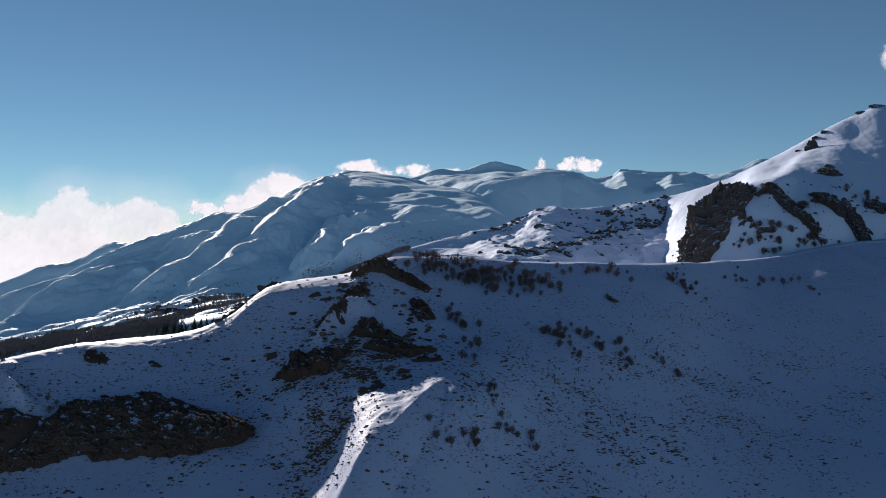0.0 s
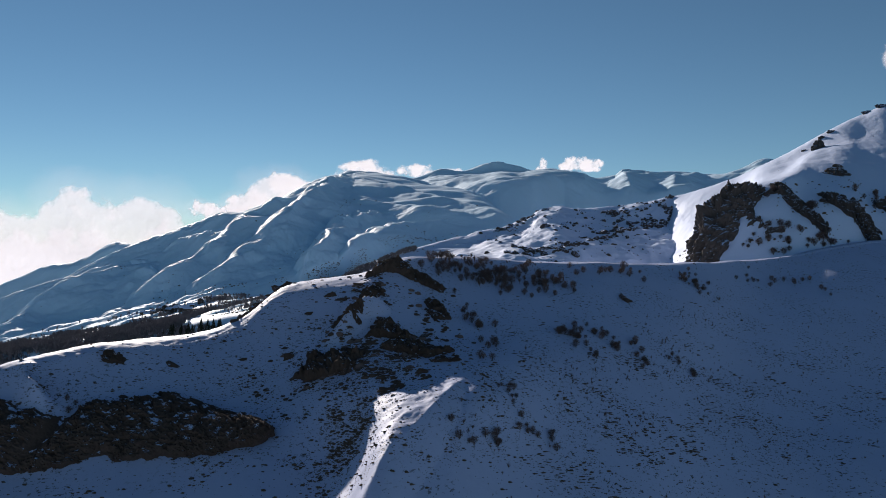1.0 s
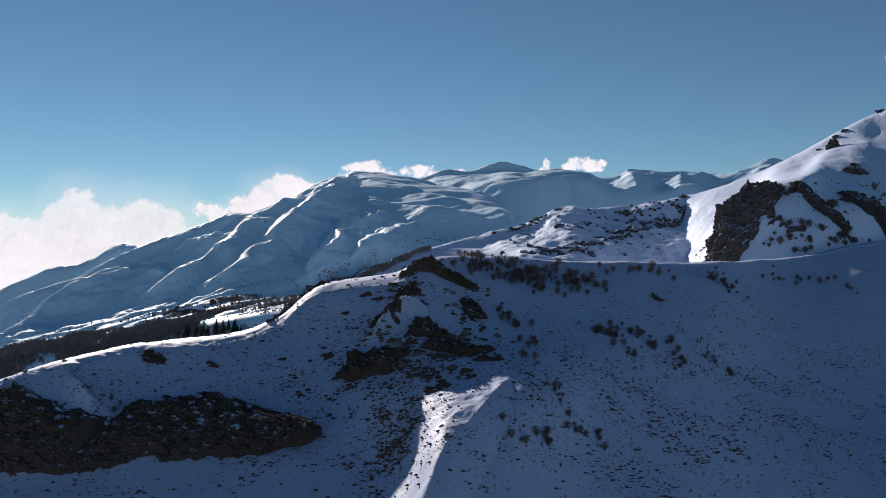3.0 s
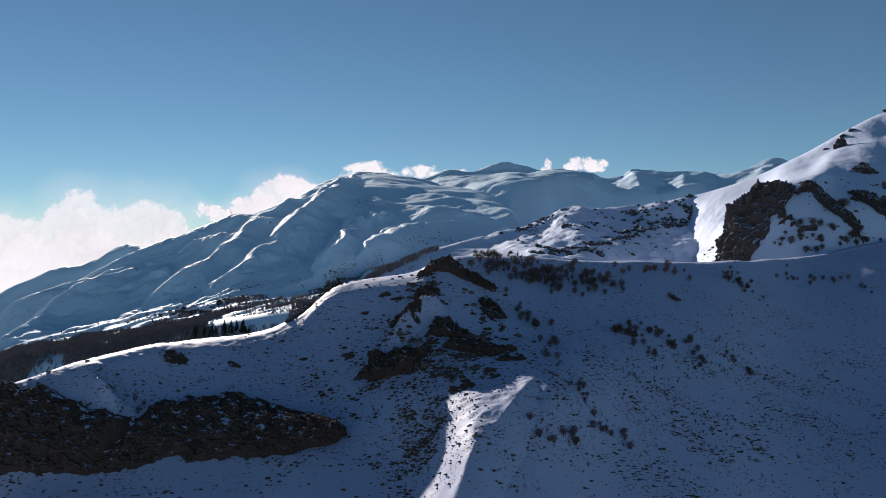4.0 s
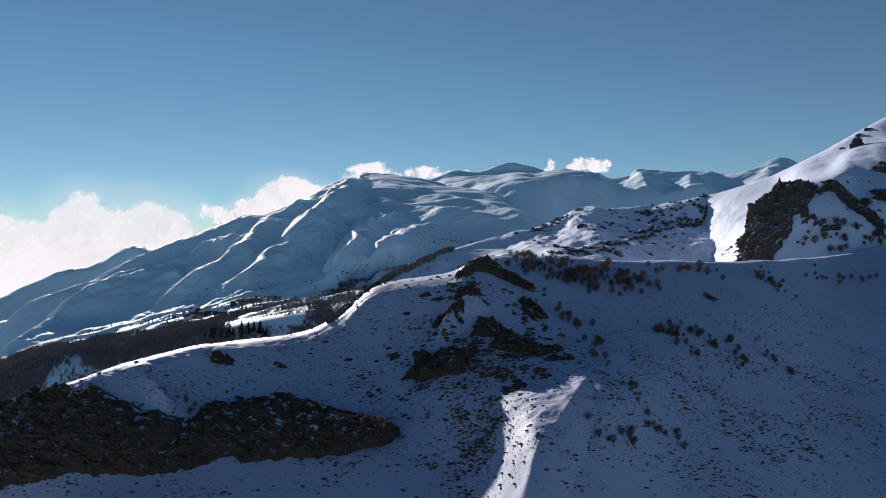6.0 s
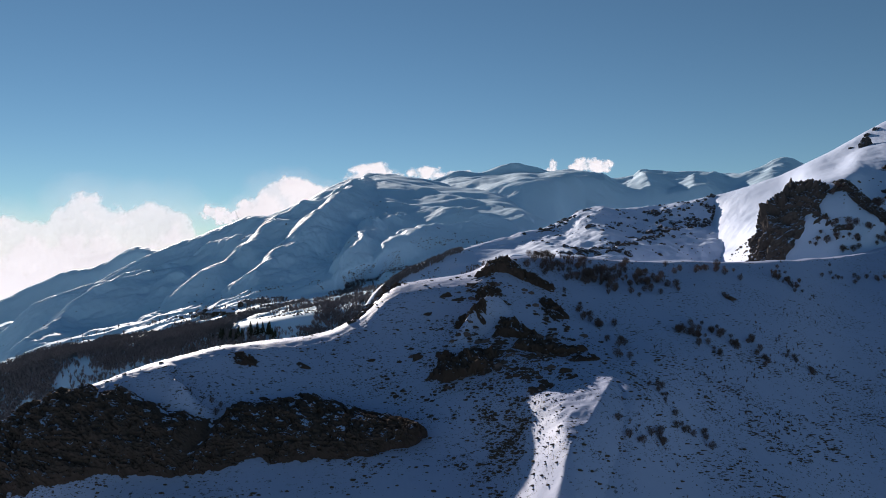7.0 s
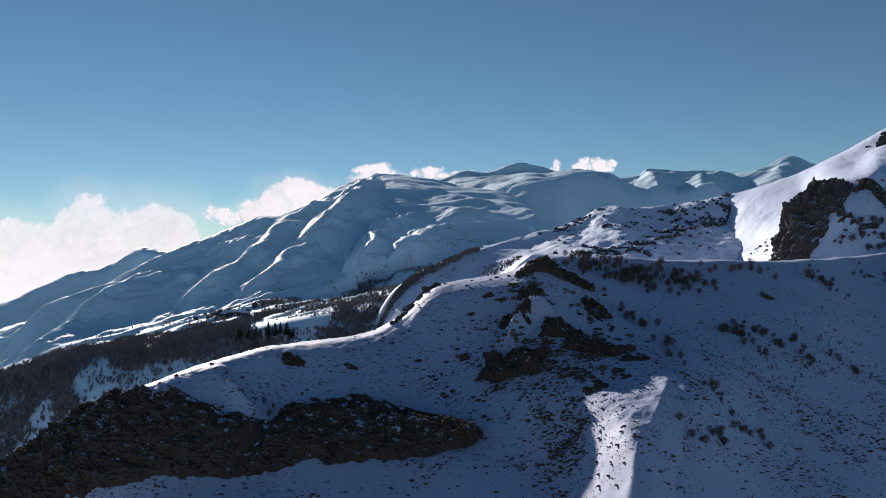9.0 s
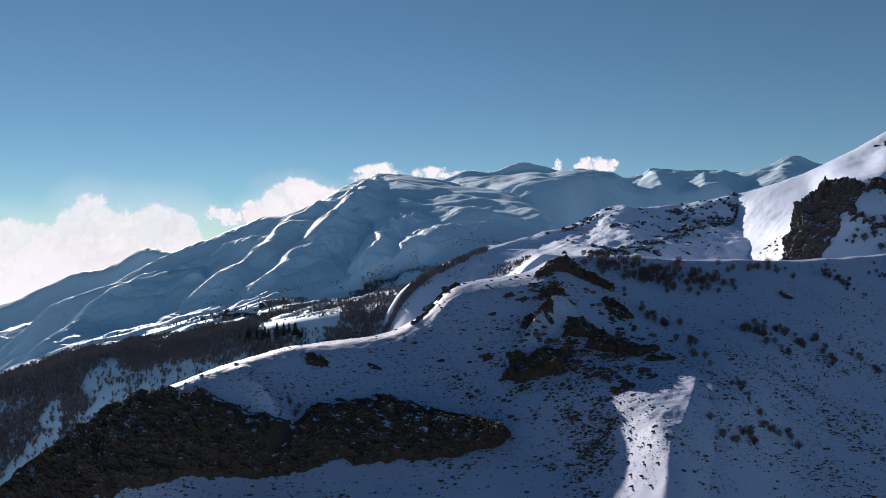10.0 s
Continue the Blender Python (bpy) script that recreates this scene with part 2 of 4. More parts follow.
PEAK_SKY = [(182, 760, 140), (212, 742, 150), (233, 728, 154), (252, 715, 160), (275, 705, 168), (297, 695, 179), (321, 690, 191), (350, 690, 206), (385, 690, 223), (427, 690, 235), (559, 690, 229)]
PEAK_FACE = [(184, 770, 121), (206, 722, 126), (212, 668, 129), (216, 625, 129), (222, 582, 131), (239, 572, 152), (271, 590, 164), (315, 625, 186), (346, 625, 193), (367, 600, 186), (473, 590, 170)]
PEAK_SPINE = [(175, 735, 94), (189, 672, 100), (188, 602, 102), (185, 545, 108), (176, 475, 120), (185, 457, 134), (202, 455, 139), (240, 490, 147), (274, 505, 151), (308, 510, 149), (405, 510, 137)]
PEAK_FRONT = [(165, 700, 84), (177, 635, 87), (176, 570, 90), (171, 510, 90), (160, 440, 92), (173, 430, 99), (187, 425, 108), (207, 430, 115), (235, 440, 120), (268, 450, 121), (354, 450, 112)]
PEAK_FOOT = [(159, 680, 16), (165, 600, 26), (165, 540, 33), (159, 480, 41), (145, 405, 50), (161, 405, 62), (176, 405, 68), (196, 410, 74), (219, 415, 77), (248, 420, 79), (328, 420, 79)]
PEAK = [PEAK_BACK, PEAK_SKY, PEAK_FACE, PEAK_SPINE, PEAK_FRONT, PEAK_FOOT]
KNOLL_BACK = [(-217, 700, -38), (-189, 720, -20), (-156, 720, 2), (-111, 720, 24), (-45, 760, 49), (34, 900, 74), (89, 900, 87), (137, 900, 108), (200, 900, 114), (269, 880, 127), (350, 880, 126)]
KNOLL_CREST = [(-190, 600, -34), (-162, 600, -17), (-135, 605, 9), (-99, 615, 69), (-42, 640, 97), (19, 690, 114), (67, 730, 125), (111, 755, 143), (162, 750, 142), (218, 730, 150), (290, 740, 156)]
KNOLL_SHELF = [(-187, 590, -42), (-160, 592, -26), (-133, 597, 3), (-97, 602, 63), (-42, 615, 90), (17, 662, 106), (56, 650, 108), (91, 645, 119), (146, 690, 123), (205, 690, 124), (264, 680, 128)]
KNOLL_MID = [(-183, 575, -53), (-157, 578, -37), (-131, 585, -5), (-96, 588, 56), (-41, 592, 81), (16, 640, 99), (43, 545, 99), (72, 545, 98), (120, 585, 100), (186, 635, 107), (229, 600, 99)]
KNOLL_FOOT = [(-174, 540, -48), (-149, 540, -31), (-124, 540, -7), (-90, 540, 26), (-40, 530, 52), (8, 530, 96), (37, 500, 91), (65, 505, 91), (111, 550, 87), (169, 585, 92), (212, 560, 89)]
KNOLL = [KNOLL_BACK, KNOLL_CREST, KNOLL_SHELF, KNOLL_MID, KNOLL_FOOT]
MOUNTAIN_BACK = [(-1408, 1500, -212), (-1175, 1500, -167), (-1013, 1500, -122), (-873, 1500, -76), (-734, 1500, -31), (-595, 1500, 15), (-484, 1500, 37), (-385, 1600, 69), (-319, 1800, 92), (-243, 2000, 122), (-141, 2100, 138), (-12, 2100, 137), (94, 2000, 119), (193, 1800, 103), (285, 1700, 89)]
MOUNTAIN_CREST = [(-966, 1020, -97), (-808, 1020, -34), (-703, 1030, -5), (-616, 1045, 29), (-536, 1080, 74), (-447, 1110, 114), (-377, 1150, 146), (-297, 1210, 177), (-256, 1420, 225), (-221, 1800, 288), (-121, 1750, 269), (-15, 1600, 232), (62, 1460, 202), (113, 1150, 140), (171, 1080, 109)]
MOUNTAIN_UPPER = [(-920, 970, -102), (-769, 970, -50), (-667, 975, -22), (-585, 990, 39), (-498, 1000, 57), (-416, 1030, 92), (-345, 1045, 114), (-261, 1045, 139), (-207, 1110, 167), (-156, 1200, 184), (-89, 1150, 161), (-19, 1090, 146), (38, 1080, 142), (101, 1050, 130), (163, 1040, 101)]
MOUNTAIN_MID = [(-856, 900, -105), (-716, 900, -60), (-618, 900, -33), (-543, 915, 10), (-463, 925, 37), (-379, 930, 55), (-312, 935, 71), (-235, 930, 90), (-179, 935, 104), (-137, 1020, 130), (-84, 1050, 130), (-19, 1050, 131), (36, 1040, 130), (94, 1000, 111), (152, 980, 90)]
MOUNTAIN_LOW = [(-764, 800, -91), (-639, 800, -55), (-553, 800, -28), (-495, 830, -1), (-435, 865, 16), (-358, 875, 34), (-288, 855, 49), (-216, 845, 61), (-166, 855, 73), (-122, 880, 87), (-79, 950, 102), (-20, 980, 113), (32, 980, 113), (82, 900, 98), (134, 880, 80)]
MOUNTAIN_SHELF = [(-672, 700, -78), (-563, 700, -41), (-487, 700, -15), (-433, 720, 6), (-376, 740, 15), (-307, 740, 28), (-256, 750, 42), (-203, 785, 46), (-165, 850, 52), (-125, 900, 61), (-76, 900, 78), (-21, 870, 92), (24, 860, 95), (72, 820, 82), (122, 820, 63)]
MOUNTAIN_BRINK = [(-590, 612, -65), (-494, 610, -28), (-425, 606, -4), (-368, 605, 14), (-314, 608, 23), (-259, 612, 32), (-216, 618, 40), (-168, 630, 48), (-132, 645, 53), (-99, 660, 59), (-64, 675, 66), (-22, 690, 74), (15, 710, 79), (60, 720, 73), (104, 720, 62)]
MOUNTAIN_VALLEY = [(-557, 575, -86), (-463, 570, -50), (-400, 568, -26), (-346, 566, -6), (-296, 570, 4), (-245, 575, 12), (-204, 580, 19), (-160, 590, 29), (-125, 600, 37), (-93, 605, 43), (-61, 610, 47), (-23, 620, 51), (10, 630, 50), (50, 640, 42), (91, 650, 20)]
MOUNTAIN_GORGE = [(-524, 540, -108), (-441, 540, -80), (-382, 540, -55), (-332, 540, -39), (-282, 540, -26), (-232, 540, -18), (-192, 540, -10), (-150, 545, -3), (-117, 550, 4), (-87, 550, 8), (-58, 560, 6), (-24, 560, 6), (6, 570, -0), (42, 580, -6), (78, 580, -16)]
MOUNTAIN_FOOT = [(-424, 430, -165), (-357, 430, -136), (-310, 430, -113), (-270, 430, -97), (-230, 430, -83), (-191, 430, -74), (-159, 430, -64), (-124, 430, -58), (-98, 430, -51), (-75, 430, -48), (-52, 430, -48), (-25, 440, -55), (-1, 450, -59), (27, 460, -69), (57, 470, -80)]
MOUNTAIN = [MOUNTAIN_BACK, MOUNTAIN_CREST, MOUNTAIN_UPPER, MOUNTAIN_MID, MOUNTAIN_LOW, MOUNTAIN_SHELF, MOUNTAIN_BRINK, MOUNTAIN_VALLEY, MOUNTAIN_GORGE, MOUNTAIN_FOOT]
RANGE_BACK = [(-489, 2600, 30), (-309, 2600, 28), (-199, 2600, 28), (-79, 2600, 27), (-9, 2600, 26), (50, 2600, 26), (110, 2600, 26), (150, 2600, 25), (200, 2600, 25), (260, 2600, 25), (320, 2600, 24), (380, 2600, 24), (440, 2600, 24), (490, 2600, 23), (550, 2600, 23), (600, 2600, 23), (669, 2600, 22), (789, 2600, 21), (968, 2600, 20), (1138, 2600, 19), (1247, 2600, 18), (1506, 2600, 17), (1983, 2600, 14)]
RANGE_CREST = [(-372, 1950, 250), (-237, 1950, 264), (-154, 1950, 271), (-64, 1950, 291), (-12, 1950, 306), (32, 1950, 305), (78, 1950, 320), (108, 1950, 326), (145, 1950, 332), (190, 1950, 324), (235, 1950, 307), (280, 1950, 308), (325, 1950, 305), (362, 1950, 294), (407, 1950, 285), (444, 1950, 290), (505, 1980, 307), (602, 2000, 313), (760, 2050, 314), (893, 2050, 349), (980, 2050, 323), (1184, 2050, 333), (1560, 2050, 393)]
RANGE_SADDLE = [(-363, 1900, 238), (-232, 1900, 252), (-151, 1900, 259), (-63, 1900, 279), (-12, 1900, 292), (31, 1900, 296), (75, 1900, 301), (104, 1900, 302), (140, 1900, 304), (184, 1900, 300), (228, 1900, 296), (272, 1900, 295), (316, 1900, 292), (352, 1900, 282), (396, 1900, 273), (432, 1900, 278), (491, 1930, 294), (587, 1950, 300), (740, 2000, 301), (871, 2000, 335), (955, 2000, 310), (1154, 2000, 320), (1521, 2000, 378)]
RANGE_RIM = [(-355, 1850, 221), (-226, 1850, 234), (-145, 1800, 237), (-60, 1700, 239), (-15, 1600, 227), (19, 1530, 224), (52, 1490, 227), (75, 1480, 231), (103, 1480, 239), (138, 1490, 242), (175, 1510, 251), (221, 1580, 260), (270, 1650, 262), (305, 1668, 252), (354, 1715, 247), (399, 1765, 256), (456, 1800, 268), (549, 1830, 269), (698, 1890, 277), (830, 1910, 301), (920, 1930, 288), (1083, 1880, 282), (1428, 1880, 318)]
RANGE_BOWL = [(-339, 1760, 160), (-217, 1760, 173), (-139, 1710, 177), (-58, 1610, 182), (-16, 1510, 173), (16, 1450, 179), (48, 1410, 181), (68, 1390, 181), (95, 1390, 188), (128, 1400, 190), (163, 1420, 198), (207, 1490, 205), (254, 1560, 205), (284, 1562, 194), (324, 1580, 186), (357, 1592, 192), (402, 1600, 201), (482, 1620, 200), (617, 1680, 206), (740, 1710, 228), (822, 1730, 215), (970, 1690, 212), (1280, 1690, 244)]
RANGE_FOOT = [(-310, 1590, 32), (-199, 1590, 31), (-129, 1540, 33), (-56, 1440, 37), (-18, 1340, 41), (10, 1280, 44), (37, 1230, 46), (55, 1220, 46), (79, 1220, 46), (108, 1230, 45), (139, 1250, 44), (179, 1320, 41), (222, 1390, 37), (251, 1400, 37), (292, 1440, 35), (329, 1480, 33), (374, 1500, 32), (449, 1520, 30), (581, 1590, 27), (698, 1620, 25), (776, 1640, 23), (910, 1590, 24), (1201, 1590, 23)]
RANGE = [RANGE_BACK, RANGE_CREST, RANGE_SADDLE, RANGE_RIM, RANGE_BOWL, RANGE_FOOT]
FARLEFT_BACK = [(-2718, 2500, -572), (-2136, 2500, -575), (-1787, 2500, -577), (-1555, 2500, -578), (-1362, 2500, -579), (-1264, 2500, -387), (-1106, 2500, -388), (-1013, 2500, -388), (-898, 2500, -389), (-743, 2500, -390), (-474, 2500, -391)]
FARLEFT_CREST = [(-1856, 1700, -147), (-1502, 1750, -89), (-1279, 1780, -55), (-1125, 1800, -1), (-996, 1820, 59), (-929, 1825, 68), (-815, 1830, 119), (-747, 1830, 109), (-666, 1840, 94), (-555, 1850, 108), (-357, 1860, 121)]
FARLEFT_MID = [(-1770, 1620, -185), (-1435, 1670, -132), (-1223, 1700, -98), (-1077, 1720, -48), (-954, 1740, 10), (-889, 1745, 18), (-781, 1750, 66), (-716, 1750, 57), (-638, 1760, 43), (-532, 1770, 56), (-343, 1780, 68)]
FARLEFT_FOOT = [(-1426, 1300, -250), (-1124, 1300, -251), (-942, 1300, -252), (-822, 1300, -253), (-721, 1300, -253), (-670, 1300, -153), (-588, 1300, -154), (-540, 1300, -154), (-480, 1300, -154), (-400, 1300, -155), (-259, 1300, -156)]
FARLEFT = [FARLEFT_BACK, FARLEFT_CREST, FARLEFT_MID, FARLEFT_FOOT]
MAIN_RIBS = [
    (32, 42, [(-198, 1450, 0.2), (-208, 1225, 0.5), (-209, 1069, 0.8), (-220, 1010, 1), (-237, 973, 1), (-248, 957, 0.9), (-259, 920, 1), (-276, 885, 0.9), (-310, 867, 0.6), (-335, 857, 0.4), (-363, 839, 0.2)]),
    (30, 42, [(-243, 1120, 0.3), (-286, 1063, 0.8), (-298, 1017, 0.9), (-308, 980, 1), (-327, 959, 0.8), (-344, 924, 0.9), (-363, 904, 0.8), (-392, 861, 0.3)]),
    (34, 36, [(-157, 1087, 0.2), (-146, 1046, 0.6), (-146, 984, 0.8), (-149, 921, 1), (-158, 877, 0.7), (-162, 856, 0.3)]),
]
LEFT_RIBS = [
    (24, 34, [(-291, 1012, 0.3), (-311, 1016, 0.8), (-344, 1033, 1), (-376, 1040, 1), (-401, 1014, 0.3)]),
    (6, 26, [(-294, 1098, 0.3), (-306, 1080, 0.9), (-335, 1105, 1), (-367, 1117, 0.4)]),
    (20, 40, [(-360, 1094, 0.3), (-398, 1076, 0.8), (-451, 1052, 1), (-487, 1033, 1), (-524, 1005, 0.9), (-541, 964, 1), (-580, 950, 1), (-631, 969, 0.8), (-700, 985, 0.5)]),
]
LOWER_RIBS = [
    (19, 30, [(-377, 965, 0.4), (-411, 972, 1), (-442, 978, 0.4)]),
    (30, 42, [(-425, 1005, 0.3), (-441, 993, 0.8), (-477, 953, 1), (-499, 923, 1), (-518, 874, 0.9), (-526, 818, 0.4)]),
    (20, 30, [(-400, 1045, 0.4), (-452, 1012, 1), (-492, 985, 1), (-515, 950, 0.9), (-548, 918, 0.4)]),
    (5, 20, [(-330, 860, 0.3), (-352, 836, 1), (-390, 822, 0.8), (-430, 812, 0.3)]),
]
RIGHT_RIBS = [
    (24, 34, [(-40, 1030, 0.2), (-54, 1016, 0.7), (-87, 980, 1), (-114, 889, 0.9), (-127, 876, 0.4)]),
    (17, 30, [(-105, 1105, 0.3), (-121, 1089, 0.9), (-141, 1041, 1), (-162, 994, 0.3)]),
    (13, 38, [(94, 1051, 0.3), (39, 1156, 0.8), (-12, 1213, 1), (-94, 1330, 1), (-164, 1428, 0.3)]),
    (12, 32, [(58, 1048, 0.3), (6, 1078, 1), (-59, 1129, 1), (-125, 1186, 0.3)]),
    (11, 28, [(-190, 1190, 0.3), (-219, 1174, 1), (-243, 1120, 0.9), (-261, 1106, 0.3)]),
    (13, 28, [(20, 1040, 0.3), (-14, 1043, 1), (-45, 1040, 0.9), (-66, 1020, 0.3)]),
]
FAR_SPURS = [
    (26, 52, [(469, 1949, 0.3), (427, 1739, 0.8), (412, 1639, 1), (431, 1666, 0.2)]),
    (26, 50, [(589, 1880, 0.3), (515, 1665, 1), (490, 1618, 0.9), (478, 1625, 0.2)]),
    (16, 30, [(593, 1761, 0.2), (543, 1662, 1), (508, 1643, 0.6)]),
    (22, 46, [(837, 1952, 0.3), (763, 1841, 1), (723, 1879, 0.7), (714, 1976, 0.2)]),
    (16, 34, [(690, 1986, 0.3), (591, 1825, 1), (542, 1829, 0.5)]),
    (20, 44, [(341, 1922, 0.3), (312, 1636, 0.8), (331, 1655, 0.2)]),
]


def hillside():
    p = drape(HILL, (20, 14, 14, 50, 90, 80, 40), 800)
    x, y = p[..., 0], p[..., 1]
    spur(p, [(-21, 140, 1.5), (-15, 153, 1.4), (-9, 163, 1.2), (-5.5, 170, 0.95), (-2.5, 177, 0.6), (0, 184, 0.1)], 3.2, 5, 0.9, True, 2.5)
    x, y = p[..., 0], p[..., 1]
    p[..., 2] += 0.45 * fbm(x, y, 9, 3, 5) * np.exp(-((x + 14 - (y - 160) * 0.5) / 11) ** 2) * soft(y, 190, 178)
    spur(p, [(-116, 195, 0.05), (-114.5, 192, 0.25), (-112.5, 189, 0.55), (-110, 186.5, 0.9), (-107.5, 185, 1.05), (-105, 184, 0.7), (-102, 183, 0.1)], 4.8, 3.6, 1.0)
    spur(p, [(-25.4, 228.3, 0.6), (-29, 226, 1), (-33.3, 222, 1), (-37, 217, 0.6)], 7.0, 4.2, 1.0)
    p[..., 2] += 0.6 * fbm(x, y, 24, 4, 3, 0.42) + 0.09 * fbm(x, y, 2.2, 3, 8)
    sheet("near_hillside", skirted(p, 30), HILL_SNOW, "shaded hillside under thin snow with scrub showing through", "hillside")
    return p


def peak():
    p = drape(PEAK, (20, 60, 60, 60, 40), 320)
    x, y = p[..., 0], p[..., 1]
    p[..., 2] += 1.6 * fbm(x, y, 70, 6, 13, 0.45) + 0.22 * fbm(x * 0.35 + y * 0.2, y * 0.5 - x * 0.9, 9, 3, 15)
    p[..., 2] += 0.9 * fbm(x, y, 26, 5, 19, 0.5) * soft(x, 232, 205) * soft(y, 520, 560)
    p[..., 0] += 0.35 * fbm(y, p[..., 2] * 1.5, 16, 3, 17) * soft(x, 250, 200)
    sheet("right_mountain", skirted(p, 150), STONY_SNOW, "steep snow mountain with a smooth sunlit face", "mountain")
    return p


def knoll():
    p = drape(KNOLL, (20, 60, 60, 40), 420)
    x, y = p[..., 0], p[..., 1]
    rough = soft(x, -40, 60)
    p[..., 2] += 1.6 * fbm(x, y, 60, 6, 23, 0.45) + rough * 2.3 * fbm(x, y, 24, 5, 29, 0.52)
    sheet("rocky_terrace", skirted(p, 60), STONY_SNOW, "stony snow terrace behind the near hillside", "mountain")
    return p


def mountain():
    p = drape(MOUNTAIN, (10, 80, 80, 60, 50, 60, 40, 40, 20), 640)
    rise = 0
    wind, drift = 9 * fbm(p[..., 0], p[..., 1], 55, 5, 41, 0.55), 9 * fbm(p[..., 0], p[..., 1], 55, 5, 48, 0.55)
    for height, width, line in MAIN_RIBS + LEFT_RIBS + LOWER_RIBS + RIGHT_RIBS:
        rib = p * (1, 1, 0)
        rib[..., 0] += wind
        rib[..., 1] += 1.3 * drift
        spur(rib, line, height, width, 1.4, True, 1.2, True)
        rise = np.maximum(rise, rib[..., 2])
    x, y = p[..., 0], p[..., 1]
    # the hollows between the ribs
    p[..., 2] += rise - 11 * soft(y, 820, 900) * soft(y, 1130, 1060) * soft(x, -40, -130) * soft(x, -760, -640)
    x, y = p[..., 0], p[..., 1]
    along, over = 0.79 * x + 0.61 * y, -0.61 * x + 0.79 * y
    left, top = soft(x, -120, -200), soft(y, 1040, 1110)
    # lesser ribs, fanning down from the summit
    fan, reach = np.arctan2(x + 200, 1270 - y), np.hypot(x + 200, 1270 - y)
    p[..., 2] += 12.0 * soft(y, 830, 890) * soft(y, 1120, 1050) * soft(x, -60, -140) * (crags(fan / 0.26 + 0.25 * fbm(x, y, 150, 2, 34), reach / 420, 1.0, 3, 36) - 0.55)
    p[..., 2] += (2.6 - 1.6 * top) * fbm(x, y, 120, 6, 33, 0.42) * soft(y, 620, 700)
    p[..., 2] += 3.0 * left * soft(y, 800, 900) * fbm(along, over * 3.2, 160, 5, 35, 0.45)
    p[..., 2] += 8.0 * top * fbm(0.45 * x + 0.3 * y, y - 0.25 * x, 95, 4, 37, 0.42)
    p[..., 2] += 2.4 * left * soft(y, 800, 900) * fbm(along * 0.7, over * 2.6, 60, 5, 45, 0.55)
    # folded meadows above the valley
    meadow = soft(y, 632, 660) * soft(y, 880, 800) * soft(x, 60, -40)
    p[..., 2] += 15.0 * meadow * (crags(along * 0.4 + 11, over * 1.3, 60, 3, 39) - 0.55)
    sheet("snow_mountain", skirted(p, 150), HAZED_SNOW, "broad snow mountain with wind-blown ribs and gullies", "mountain")
    return p


def ranges():
    p = drape(RANGE, (10, 30, 60, 60, 30), 460)
    for height, width, line in FAR_SPURS:
        spur(p, line, height, width, 1.0, True, 0.8)
    x, y = p[..., 0], p[..., 1]
    p[..., 2] += 11.0 * fbm(0.7 * x + 0.2 * y, y, 150, 5, 43, 0.47) + 6 * (crags(x, y, 120, 4, 47) - 0.6)
    sheet("far_range", skirted(p, 200), HAZED_SNOW, "distant snow range with rounded summits", "mountain")
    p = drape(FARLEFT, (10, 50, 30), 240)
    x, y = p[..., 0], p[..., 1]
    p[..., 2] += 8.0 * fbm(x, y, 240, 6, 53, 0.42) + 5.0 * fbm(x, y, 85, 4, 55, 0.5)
    sheet("far_shoulder", skirted(p, 200), HAZED_SNOW, "distant snow shoulder behind the mountain", "mountain")


def last_range():
    rails = [[(x, 4100, -380) for x in FAR_X], [(x, 3600, z) for x, z in zip(FAR_X, FAR_Z)], [(x, 3350, -260) for x in FAR_X], [(x, 3000, -400) for x in FAR_X]]
    p = drape(rails, (10, 30, 20), 160)
    p[..., 2] += 14 * fbm(p[..., 0], p[..., 1], 260, 5, 57)
    sheet("last_range", skirted(p, 100), HAZED_SNOW, "faint blue range on the horizon", "mountain")


FAR_X = [-4200, -3600, -3000, -2600, -2300, -2000, -1600]
FAR_Z = [-60, -40, -90, -110, -140, -150, -220]


def ground():
    g = np.linspace(-1, 1, 160)
    gx, gy = np.meshgrid(np.sign(g) * np.abs(g) ** 1.6 * 4800, -np.sign(g) * np.abs(g) ** 1.6 * 4800)
    gz = -380 + 30 * fbm(gx, gy, 700, 5, 63)
    sheet("ground", np.stack([gx, gy, gz], -1), STONY_SNOW, "snow-covered valley ground reaching the horizon", "ground")


HILL_LAND = hillside()
PEAK_LAND = peak()
KNOLL_LAND = knoll()
MOUNTAIN_LAND = mountain()
ranges()
last_range()
ground()

# ---- rocks ----
def ground_at(land, x, y):
    q = land.reshape(-1, 3)
    return q[np.argmin((q[:, 0] - x) ** 2 + (q[:, 1] - y) ** 2)]


def mesh_from(name, points, faces, mat):
    mesh = bpy.data.meshes.new(name)
    mesh.from_pydata([tuple(v) for v in points], [], [tuple(f) for f in faces])
    mesh.materials.append(mat)
    return mesh


